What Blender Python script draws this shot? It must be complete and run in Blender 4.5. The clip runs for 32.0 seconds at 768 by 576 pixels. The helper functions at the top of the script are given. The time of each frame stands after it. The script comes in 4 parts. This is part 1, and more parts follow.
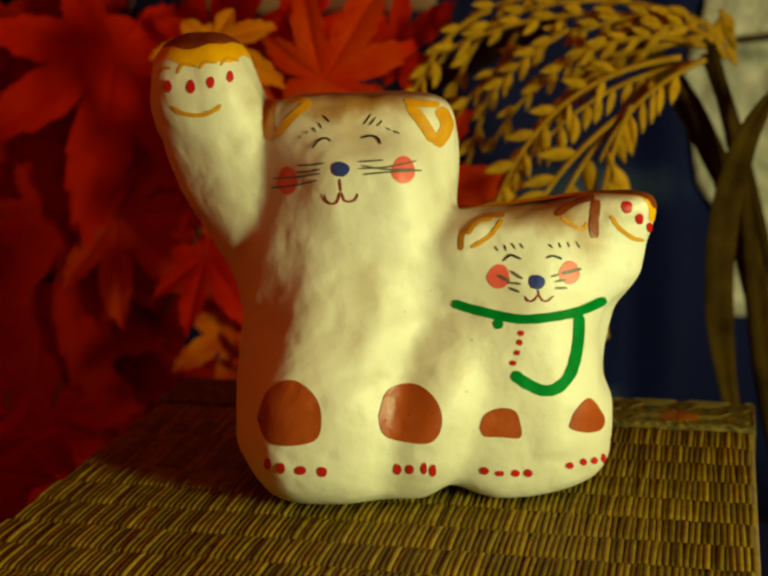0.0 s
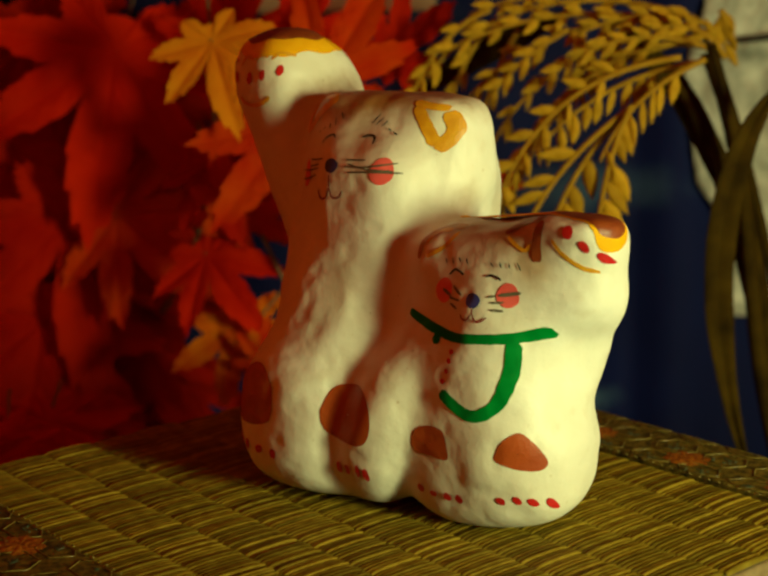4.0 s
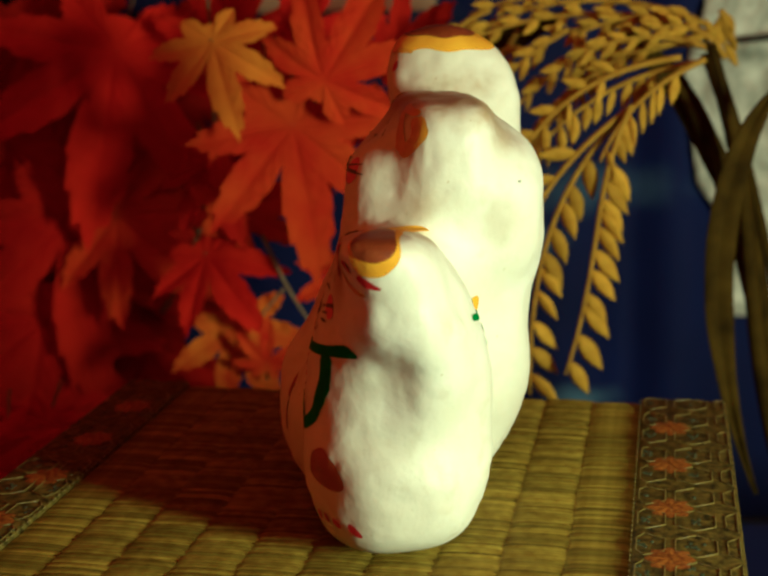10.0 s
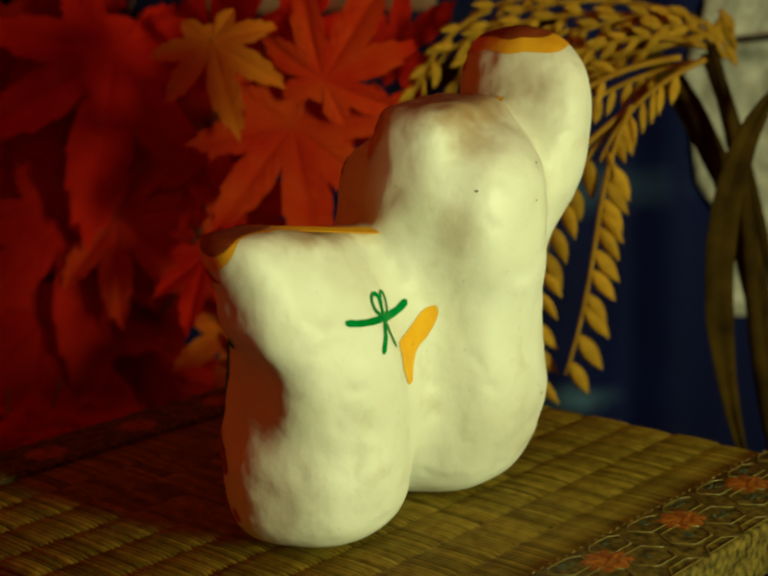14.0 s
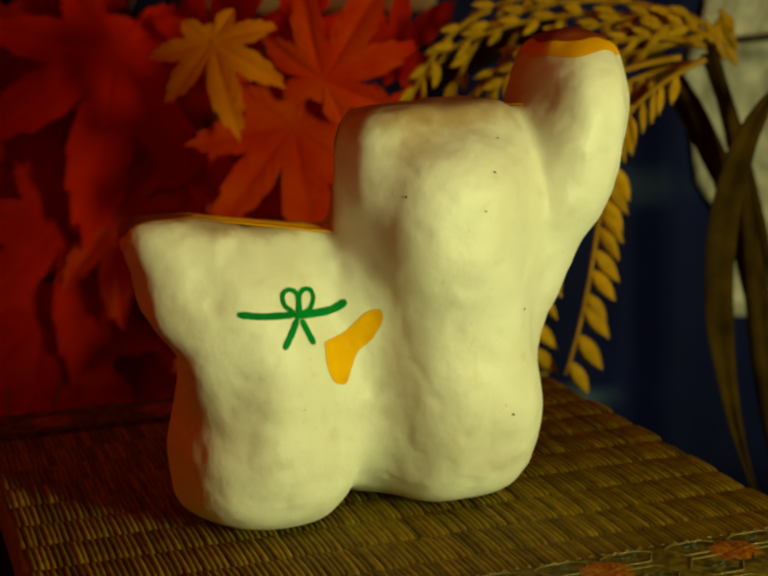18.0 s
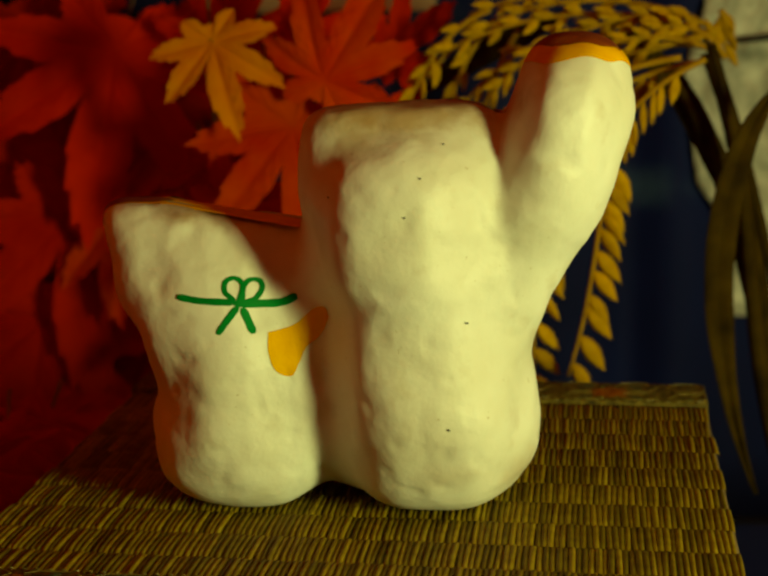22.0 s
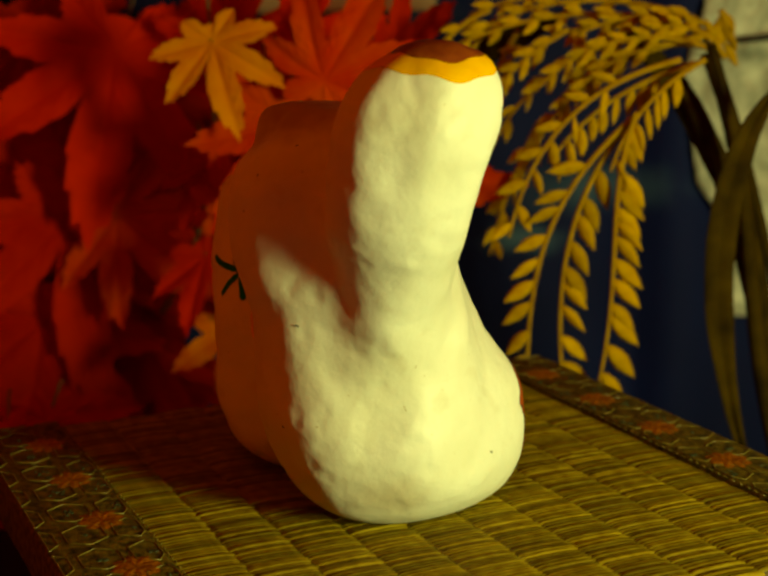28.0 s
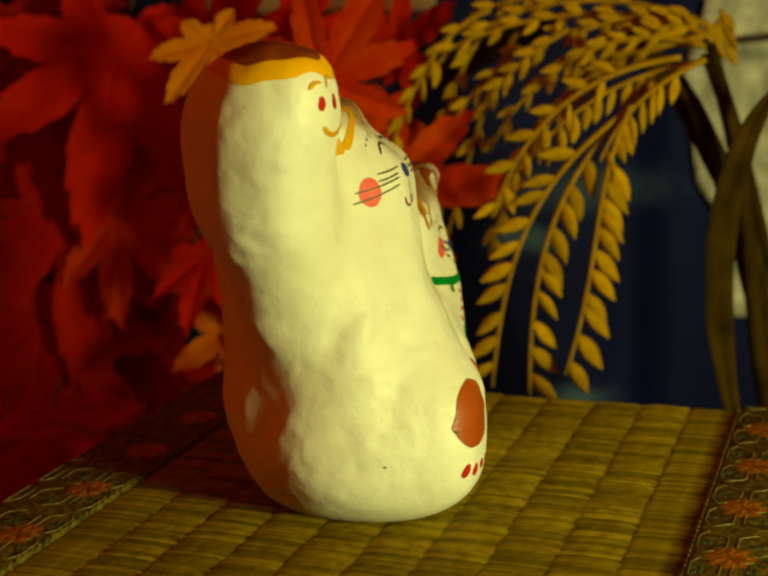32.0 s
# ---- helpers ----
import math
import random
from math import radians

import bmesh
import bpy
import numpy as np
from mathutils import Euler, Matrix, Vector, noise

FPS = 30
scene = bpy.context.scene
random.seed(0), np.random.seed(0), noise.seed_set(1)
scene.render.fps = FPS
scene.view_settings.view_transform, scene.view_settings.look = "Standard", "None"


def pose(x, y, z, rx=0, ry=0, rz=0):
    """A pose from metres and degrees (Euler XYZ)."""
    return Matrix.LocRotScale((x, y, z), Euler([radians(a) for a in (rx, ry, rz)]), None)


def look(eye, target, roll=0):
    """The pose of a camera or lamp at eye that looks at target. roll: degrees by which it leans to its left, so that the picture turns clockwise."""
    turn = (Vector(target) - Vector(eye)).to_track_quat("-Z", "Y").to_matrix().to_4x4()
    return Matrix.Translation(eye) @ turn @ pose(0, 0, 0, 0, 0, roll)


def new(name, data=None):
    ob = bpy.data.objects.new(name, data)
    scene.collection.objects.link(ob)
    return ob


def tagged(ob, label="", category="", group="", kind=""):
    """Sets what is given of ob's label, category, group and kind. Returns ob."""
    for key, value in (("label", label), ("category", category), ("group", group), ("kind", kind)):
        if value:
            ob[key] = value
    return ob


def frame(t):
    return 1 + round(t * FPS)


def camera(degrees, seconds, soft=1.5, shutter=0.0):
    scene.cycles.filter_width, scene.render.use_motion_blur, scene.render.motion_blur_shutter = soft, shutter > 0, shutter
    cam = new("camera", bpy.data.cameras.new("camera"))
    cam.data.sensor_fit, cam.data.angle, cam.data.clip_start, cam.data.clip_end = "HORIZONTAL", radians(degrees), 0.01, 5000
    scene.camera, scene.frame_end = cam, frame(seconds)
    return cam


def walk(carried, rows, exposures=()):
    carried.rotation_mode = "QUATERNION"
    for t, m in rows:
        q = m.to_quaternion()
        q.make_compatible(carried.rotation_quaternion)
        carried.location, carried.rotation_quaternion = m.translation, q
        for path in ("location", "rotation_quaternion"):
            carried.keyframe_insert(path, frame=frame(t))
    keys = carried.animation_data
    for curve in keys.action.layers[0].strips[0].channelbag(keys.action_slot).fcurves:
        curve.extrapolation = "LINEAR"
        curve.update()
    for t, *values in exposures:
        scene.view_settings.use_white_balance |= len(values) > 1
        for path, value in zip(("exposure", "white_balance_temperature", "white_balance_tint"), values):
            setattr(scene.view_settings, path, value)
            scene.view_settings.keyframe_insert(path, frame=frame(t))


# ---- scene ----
cam = camera(29.190, 32.0, soft=2.6)
EYE, AIM, ROLL = (0.0000, -0.4000, 0.1430), (0.0010, -0.0010, 0.0578), -0.95
EXPOSURES = [(0, -0.05, 6500, 1), (3.5, -0.05, 6400, 3), (5.5, 0.39, 5700, 10), (9, 0.40, 5000, 14), (10.5, 0.20, 4900, 12), (13, -0.20, 5400, 4), (16.5, -0.37, 6200, -2), (19, -0.45, 6900, -6), (23, -0.28, 7500, -9), (28, 0.01, 7700, -12), (32, -0.08, 7700, -10)]
walk(cam, [(0, look(EYE, AIM, ROLL)), (32, look(EYE, AIM, ROLL))], EXPOSURES)
from mathutils.bvhtree import BVHTree

cam.data.dof.use_dof, cam.data.dof.focus_distance, cam.data.dof.aperture_fstop = True, 0.385, 17


# ---- world and light ----
world = bpy.data.worlds.new("world")
scene.world = world
world.use_nodes = True
wn = world.node_tree
sky = wn.nodes.new("ShaderNodeTexSky")
sky.sky_type, sky.sun_disc = "NISHITA", False
sky.sun_elevation, sky.sun_rotation = radians(20), radians(120)
wn.links.new(sky.outputs[0], wn.nodes["Background"].inputs[0])
wn.nodes["Background"].inputs[1].default_value = 0.06

# unseen area lamp inside the room, standing in for the source at front right
LAMP_AT = Vector((0.376, -0.378, 0.105))
lamp_data = bpy.data.lights.new("side_light", "AREA")
lamp_data.shape, lamp_data.size, lamp_data.size_y = "RECTANGLE", 0.07, 0.13
lamp_data.energy, lamp_data.color = 2.85, (0.97, 1.0, 0.42)
side_light = new("side_light", lamp_data)
side_light.matrix_world = look(LAMP_AT, (0, 0, 0.04))


# ---- materials ----
def mat(name, colour, rough=0.6, metal=0.0):
    m = bpy.data.materials.new(name)
    m.use_nodes = True
    b = m.node_tree.nodes["Principled BSDF"]
    b.inputs["Base Color"].default_value = (*colour, 1)
    b.inputs["Roughness"].default_value = rough
    b.inputs["Metallic"].default_value = metal
    return m


def noisy(name, a, b, scale=40, rough=0.6, bump=0.0, bump_scale=200, detail=6, stretch=(1, 1, 1), spec=0.5, rand=0.0, trans=0.0):
    """A material that goes from colour a to colour b by noise, with a fine bump; rand varies it piece by piece."""
    m = mat(name, a, rough)
    t = m.node_tree
    bs = t.nodes["Principled BSDF"]
    bs.inputs["Specular IOR Level"].default_value = spec
    co = t.nodes.new("ShaderNodeTexCoord")
    mp = t.nodes.new("ShaderNodeMapping")
    mp.inputs["Scale"].default_value = stretch
    t.links.new(co.outputs["Object"], mp.inputs["Vector"])
    nz = t.nodes.new("ShaderNodeTexNoise")
    nz.inputs["Scale"].default_value, nz.inputs["Detail"].default_value = scale, detail
    t.links.new(mp.outputs[0], nz.inputs["Vector"])
    ra = t.nodes.new("ShaderNodeValToRGB")
    ra.color_ramp.elements[0].position, ra.color_ramp.elements[1].position = 0.32, 0.68
    ra.color_ramp.elements[0].color, ra.color_ramp.elements[1].color = (*a, 1), (*b, 1)
    t.links.new(nz.outputs["Fac"], ra.inputs["Fac"])
    out = ra.outputs["Color"]
    if rand:
        oi = t.nodes.new("ShaderNodeObjectInfo")
        hs = t.nodes.new("ShaderNodeHueSaturation")
        mr = t.nodes.new("ShaderNodeMapRange")
        mr.inputs["To Min"].default_value, mr.inputs["To Max"].default_value = 1 - rand, 1 + rand
        t.links.new(oi.outputs["Random"], mr.inputs["Value"])
        t.links.new(mr.outputs[0], hs.inputs["Value"])
        t.links.new(out, hs.inputs["Color"])
        out = hs.outputs["Color"]
    t.links.new(out, bs.inputs["Base Color"])
    if bump:
        n2 = t.nodes.new("ShaderNodeTexNoise")
        n2.inputs["Scale"].default_value, n2.inputs["Detail"].default_value = bump_scale, 8
        t.links.new(mp.outputs[0], n2.inputs["Vector"])
        bp = t.nodes.new("ShaderNodeBump")
        bp.inputs["Strength"].default_value, bp.inputs["Distance"].default_value = bump, 0.001
        t.links.new(n2.outputs["Fac"], bp.inputs["Height"])
        t.links.new(bp.outputs[0], bs.inputs["Normal"])
    if trans:
        tr = t.nodes.new("ShaderNodeBsdfTranslucent")
        mx = t.nodes.new("ShaderNodeMixShader")
        mx.inputs[0].default_value = trans
        t.links.new(out, tr.inputs["Color"])
        t.links.new(bs.outputs[0], mx.inputs[1])
        t.links.new(tr.outputs[0], mx.inputs[2])
        t.links.new(mx.outputs[0], t.nodes["Material Output"].inputs["Surface"])
    return m


WHITE = noisy("white_gofun_paint", (0.76, 0.73, 0.62), (0.86, 0.85, 0.78), 45, 0.5, 0.30, 230)


def stained(m, tan, scale, amount):
    """Worn tan blotches rubbed into the paint."""
    t = m.node_tree
    bs = t.nodes["Principled BSDF"]
    colour = bs.inputs["Base Color"].links[0].from_socket
    co = t.nodes.new("ShaderNodeTexCoord")
    for sc, lo, hi, k in ((scale, 0.50, 0.74, amount), (scale * 5, 0.60, 0.80, amount * 0.8), (scale * 26, 0.70, 0.76, 0.55)):
        nz = t.nodes.new("ShaderNodeTexNoise")
        nz.inputs["Scale"].default_value, nz.inputs["Detail"].default_value = sc, 5
        t.links.new(co.outputs["Object"], nz.inputs["Vector"])
        mr = t.nodes.new("ShaderNodeMapRange")
        mr.inputs["From Min"].default_value, mr.inputs["From Max"].default_value, mr.inputs["To Max"].default_value = lo, hi, k
        t.links.new(nz.outputs["Fac"], mr.inputs["Value"])
        mx = t.nodes.new("ShaderNodeMixRGB")
        mx.inputs["Color2"].default_value = (*tan, 1)
        t.links.new(mr.outputs[0], mx.inputs["Fac"])
        t.links.new(colour, mx.inputs["Color1"])
        colour = mx.outputs[0]
    t.links.new(colour, bs.inputs["Base Color"])


stained(WHITE, (0.42, 0.31, 0.14), 22, 0.4)


def smears(m, tan, spots):
    """Brown smears: x, y, z and half sizes of each smear, and its strength."""
    t = m.node_tree
    bs = t.nodes["Principled BSDF"]
    colour = bs.inputs["Base Color"].links[0].from_socket
    co = t.nodes.new("ShaderNodeTexCoord")
    nz = t.nodes.new("ShaderNodeTexNoise")
    nz.inputs["Scale"].default_value, nz.inputs["Detail"].default_value = 130, 6
    t.links.new(co.outputs["Object"], nz.inputs["Vector"])
    for x, y, z, a, b, c, k in spots:
        mp = t.nodes.new("ShaderNodeMapping")
        mp.inputs["Location"].default_value = (-x / a, -y / b, -z / c)
        mp.inputs["Scale"].default_value = (1 / a, 1 / b, 1 / c)
        t.links.new(co.outputs["Object"], mp.inputs["Vector"])
        ln = t.nodes.new("ShaderNodeVectorMath")
        ln.operation = "LENGTH"
        t.links.new(mp.outputs[0], ln.inputs[0])
        ad = t.nodes.new("ShaderNodeMath")
        t.links.new(ln.outputs["Value"], ad.inputs[0])
        t.links.new(nz.outputs["Fac"], ad.inputs[1])
        mr = t.nodes.new("ShaderNodeMapRange")
        mr.interpolation_type = "SMOOTHSTEP"
        mr.inputs["From Min"].default_value, mr.inputs["From Max"].default_value = 1.6, 0.7
        mr.inputs["To Max"].default_value = k
        t.links.new(ad.outputs[0], mr.inputs["Value"])
        mx = t.nodes.new("ShaderNodeMixRGB")
        mx.inputs["Color2"].default_value = (*tan, 1)
        t.links.new(mr.outputs[0], mx.inputs["Fac"])
        t.links.new(colour, mx.inputs["Color1"])
        colour = mx.outputs[0]
    t.links.new(colour, bs.inputs["Base Color"])


# worn brown tops, stained chest and base; a narrow streak down the cat-kitten groove
smears(WHITE, (0.36, 0.21, 0.07), [(-0.004, 0.026, 0.110, 0.036, 0.026, 0.011, 0.85), (0.041, 0.004, 0.083, 0.030, 0.018, 0.007, 0.6), (-0.004, -0.012, 0.060, 0.006, 0.010, 0.012, 0.3), (-0.008, -0.018, 0.048, 0.005, 0.010, 0.010, 0.25), (0.010, 0.032, 0.103, 0.012, 0.012, 0.010, 0.6), (0.018, 0.032, 0.080, 0.007, 0.007, 0.010, 0.3), (0.020, -0.010, 0.040, 0.004, 0.012, 0.020, 0.35), (-0.034, 0.024, 0.012, 0.012, 0.012, 0.008, 0.35), (-0.012, 0.040, 0.014, 0.012, 0.008, 0.006, 0.25)])
smears(WHITE, (0.34, 0.15, 0.012), [(-0.006, 0.004, 0.110, 0.036, 0.020, 0.0085, 0.9), (-0.008, 0.000, 0.102, 0.008, 0.012, 0.009, 0.4), (0.046, -0.004, 0.080, 0.028, 0.018, 0.008, 0.85), (0.056, -0.012, 0.072, 0.007, 0.010, 0.008, 0.6)])
RUSH = noisy("dried_rush", (0.155, 0.095, 0.006), (0.25, 0.178, 0.017), 260, 0.55, 0.2, 900, spec=0.09)


def strand_by_strand(m, spread):
    """Each strand, joined or single, gets a tone of its own."""
    t = m.node_tree
    bs = t.nodes["Principled BSDF"]
    colour = bs.inputs["Base Color"].links[0].from_socket
    ge, oi = t.nodes.new("ShaderNodeNewGeometry"), t.nodes.new("ShaderNodeObjectInfo")
    ad, fr = t.nodes.new("ShaderNodeMath"), t.nodes.new("ShaderNodeMath")
    fr.operation = "FRACT"
    t.links.new(ge.outputs["Random Per Island"], ad.inputs[0])
    t.links.new(oi.outputs["Random"], ad.inputs[1])
    t.links.new(ad.outputs[0], fr.inputs[0])
    mr = t.nodes.new("ShaderNodeMapRange")
    mr.inputs["To Min"].default_value, mr.inputs["To Max"].default_value = 1 - spread, 1 + spread
    hs = t.nodes.new("ShaderNodeHueSaturation")
    t.links.new(fr.outputs[0], mr.inputs["Value"])
    t.links.new(mr.outputs[0], hs.inputs["Value"])
    t.links.new(colour, hs.inputs["Color"])
    t.links.new(hs.outputs["Color"], bs.inputs["Base Color"])


strand_by_strand(RUSH, 0.4)
CORE = noisy("mat_core", (0.16, 0.10, 0.04), (0.24, 0.16, 0.07), 200, 0.8, 0.3, 600)
BROCADE = noisy("brocade", (0.022, 0.015, 0.003), (0.18, 0.125, 0.017), 420, 0.6, 0.4, 1200, spec=0.15)
MAPLE = noisy("red_maple_fabric", (0.44, 0.004, 0.0005), (0.66, 0.020, 0.001), 3, 0.8, 0.15, 60, spec=0.04, rand=0.25, trans=0.3)
MAPLE_ORANGE = noisy("orange_maple_fabric", (0.58, 0.012, 0.001), (0.72, 0.080, 0.003), 3, 0.8, 0.15, 60, spec=0.04, rand=0.15, trans=0.3)
MAPLE_AMBER = noisy("amber_maple_fabric", (0.56, 0.045, 0.002), (0.74, 0.20, 0.006), 5, 0.8, 0.15, 60, spec=0.04, rand=0.1, trans=0.3)
MAPLE_YELLOW = noisy("yellow_maple_fabric", (0.66, 0.16, 0.004), (0.76, 0.28, 0.010), 3, 0.8, 0.15, 60, spec=0.04, rand=0.1, trans=0.3)
TWIG = noisy("twig_bark", (0.12, 0.07, 0.03), (0.22, 0.14, 0.07), 200, 0.7, 0.4, 600)
GRAIN = noisy("rice_husk", (0.40, 0.205, 0.007), (0.54, 0.31, 0.018), 3, 0.65, 0.25, 40, spec=0.08, rand=0.25)
STRAW = noisy("rice_straw", (0.33, 0.165, 0.008), (0.42, 0.235, 0.018), 200, 0.65, 0.3, 600, spec=0.08)
BLADE = noisy("dry_leaf_blade", (0.021, 0.011, 0.0009), (0.060, 0.033, 0.0025), 90, 0.8, 0.3, 500, spec=0.05)
BLUE = noisy("blue_cloth", (0.0024, 0.0055, 0.058), (0.0045, 0.011, 0.105), 9, 0.75, 0.2, 900, spec=0.2)


def clouds(m, spots):
    """Pale cloud streaks printed on the cloth: x, z, half width, half height, strength of each."""
    t = m.node_tree
    bs = t.nodes["Principled BSDF"]
    colour = bs.inputs["Base Color"].links[0].from_socket
    co = t.nodes.new("ShaderNodeTexCoord")
    nz = t.nodes.new("ShaderNodeTexNoise")
    nz.inputs["Scale"].default_value = 45
    t.links.new(co.outputs["Object"], nz.inputs["Vector"])
    for x, z, w, h, k in spots:
        mp = t.nodes.new("ShaderNodeMapping")
        mp.vector_type = "POINT"
        mp.inputs["Location"].default_value = (-x / w, 0, -z / h)
        mp.inputs["Scale"].default_value = (1 / w, 0, 1 / h)
        t.links.new(co.outputs["Object"], mp.inputs["Vector"])
        ln = t.nodes.new("ShaderNodeVectorMath")
        ln.operation = "LENGTH"
        t.links.new(mp.outputs[0], ln.inputs[0])
        ad = t.nodes.new("ShaderNodeMath")
        ad.operation = "ADD"
        t.links.new(ln.outputs["Value"], ad.inputs[0])
        t.links.new(nz.outputs["Fac"], ad.inputs[1])
        mr = t.nodes.new("ShaderNodeMapRange")
        mr.interpolation_type = "SMOOTHSTEP"
        mr.inputs["From Min"].default_value, mr.inputs["From Max"].default_value = 1.6, 0.4
        mr.inputs["To Max"].default_value = k
        t.links.new(ad.outputs[0], mr.inputs["Value"])
        mx = t.nodes.new("ShaderNodeMixRGB")
        mx.inputs["Color2"].default_value = (0.09, 0.18, 0.31, 1)
        t.links.new(mr.outputs[0], mx.inputs["Fac"])
        t.links.new(colour, mx.inputs["Color1"])
        colour = mx.outputs[0]
    t.links.new(colour, bs.inputs["Base Color"])


clouds(BLUE, [(0.1271, 0.0203, 0.0663, 0.0177, 0.5), (0.0818, -0.0084, 0.0332, 0.0111, 0.75), (0.1172, -0.1068, 0.0265, 0.0111, 1), (0.0000, 0.1176, 0.0553, 0.0221, 0.3)])
PAPER = noisy("silvered_paper", (0.30, 0.31, 0.27), (0.80, 0.80, 0.74), 60, 0.45, 0.8, 160)
WOOD = noisy("dark_table_wood", (0.05, 0.02, 0.012), (0.09, 0.04, 0.02), 20, 0.4, 0.2, 200, stretch=(1, 8, 1))
# for unseen walls, coloured deep red so that their bounce reddens the shaded sides
WALL = noisy("red_bounce_wall", (0.60, 0.066, 0.002), (0.68, 0.090, 0.004), 8, 0.7, 0.2, 300, stretch=(6, 6, 1), spec=0.2)
CREAM = noisy("cream_paper", (0.55, 0.44, 0.28), (0.66, 0.55, 0.38), 30, 0.8, 0.2, 300)
GOLD = noisy("gold_paint", (0.62, 0.27, 0.005), (0.72, 0.36, 0.01), 300, 0.4, 0.15, 900)
OCHRE = noisy("ochre_paint", (0.36, 0.13, 0.008), (0.48, 0.19, 0.01), 250, 0.45, 0.15, 900)
BROWN = noisy("brown_paint", (0.20, 0.035, 0.008), (0.28, 0.06, 0.01), 250, 0.45, 0.15, 900)
PAD = noisy("russet_paint", (0.33, 0.055, 0.008), (0.40, 0.075, 0.012), 120, 0.4, 0.15, 700)
YELLOW = noisy("yellow_paint", (0.80, 0.38, 0.003), (0.86, 0.46, 0.008), 200, 0.6, 0.1, 900, spec=0.06)
RED = noisy("red_paint", (0.46, 0.008, 0.008), (0.56, 0.015, 0.012), 300, 0.4)
CHEEK = noisy("pink_paint", (0.78, 0.10, 0.09), (0.85, 0.15, 0.13), 200, 0.45)
NAVY = noisy("blue_paint", (0.025, 0.045, 0.26), (0.04, 0.06, 0.32), 200, 0.4)
GREEN = noisy("green_paint", (0.001, 0.16, 0.020), (0.004, 0.23, 0.034), 200, 0.6, spec=0.08)
INK = noisy("black_ink", (0.012, 0.01, 0.008), (0.03, 0.025, 0.02), 200, 0.5)
WHISKER = noisy("grey_ink", (0.10, 0.09, 0.06), (0.16, 0.14, 0.10), 200, 0.5)
MOUTH = noisy("dark_red_ink", (0.22, 0.02, 0.015), (0.28, 0.03, 0.02), 200, 0.5)
THREAD = noisy("gold_thread", (0.12, 0.085, 0.014), (0.26, 0.20, 0.045), 500, 0.35, 0.3, 900)
MEDAL = noisy("orange_silk", (0.12, 0.018, 0.003), (0.44, 0.16, 0.012), 700, 0.55, 0.4, 900, spec=0.15)
TEAL = noisy("teal_silk", (0.02, 0.04, 0.02), (0.05, 0.07, 0.03), 400, 0.5)


# ---- building helpers ----
def mesh_ob(name, bm, materials, parent=None, smooth=True):
    me = bpy.data.meshes.new(name)
    bm.normal_update()
    bm.to_mesh(me)
    bm.free()
    for m in materials if isinstance(materials, (list, tuple)) else [materials]:
        me.materials.append(m)
    if smooth:
        me.shade_smooth()
    ob = new(name, me)
    ob.parent = parent
    return ob


def part(name, bm, material, parent, label="", smooth=True):
    ob = mesh_ob(name, bm, material, parent, smooth)
    return tagged(ob, label) if label else ob


def again(ob, m, parent):
    """One more piece on the same mesh."""
    o = new(ob.name.split(".")[0], ob.data)
    o.parent = parent
    o.matrix_basis = m
    return o


def box(bm, x0, x1, y0, y1, z0, z1, bevel=0.0):
    g = bmesh.ops.create_cube(bm, size=1)
    bmesh.ops.scale(bm, vec=(x1 - x0, y1 - y0, z1 - z0), verts=g["verts"])
    bmesh.ops.translate(bm, vec=((x0 + x1) / 2, (y0 + y1) / 2, (z0 + z1) / 2), verts=g["verts"])
    if bevel:
        es = list({e for v in g["verts"] for e in v.link_edges})
        bmesh.ops.bevel(bm, geom=es, offset=bevel, segments=2, affect="EDGES", profile=0.6)
    return bm


def tube(bm, pts, r0, r1, sides=7, flat=1.0):
    """A tapered tube along pts; flat < 1 squeezes it."""
    pts = [Vector(p) for p in pts]
    rings = []
    up = Vector((0, 1, 0.1)).normalized()
    for i, p in enumerate(pts):
        d = (pts[min(i + 1, len(pts) - 1)] - pts[max(i - 1, 0)]).normalized()
        a = d.cross(up).normalized()
        b = a.cross(d)
        r = r0 + (r1 - r0) * i / (len(pts) - 1)
        rings.append([bm.verts.new(p + a * r * math.cos(q) + b * r * flat * math.sin(q)) for q in (2 * math.pi * k / sides for k in range(sides))])
    for u, v in zip(rings, rings[1:]):
        for k in range(sides):
            bm.faces.new((u[k], u[(k + 1) % sides], v[(k + 1) % sides], v[k]))
    bm.faces.new(rings[0][::-1])
    bm.faces.new(rings[-1])
    return bm


def bezier(a, b, c, d, n=14):
    a, b, c, d = (Vector(p) for p in (a, b, c, d))
    return [a * (1 - t) ** 3 + b * 3 * t * (1 - t) ** 2 + c * 3 * t * t * (1 - t) + d * t ** 3 for t in (i / (n - 1) for i in range(n))]


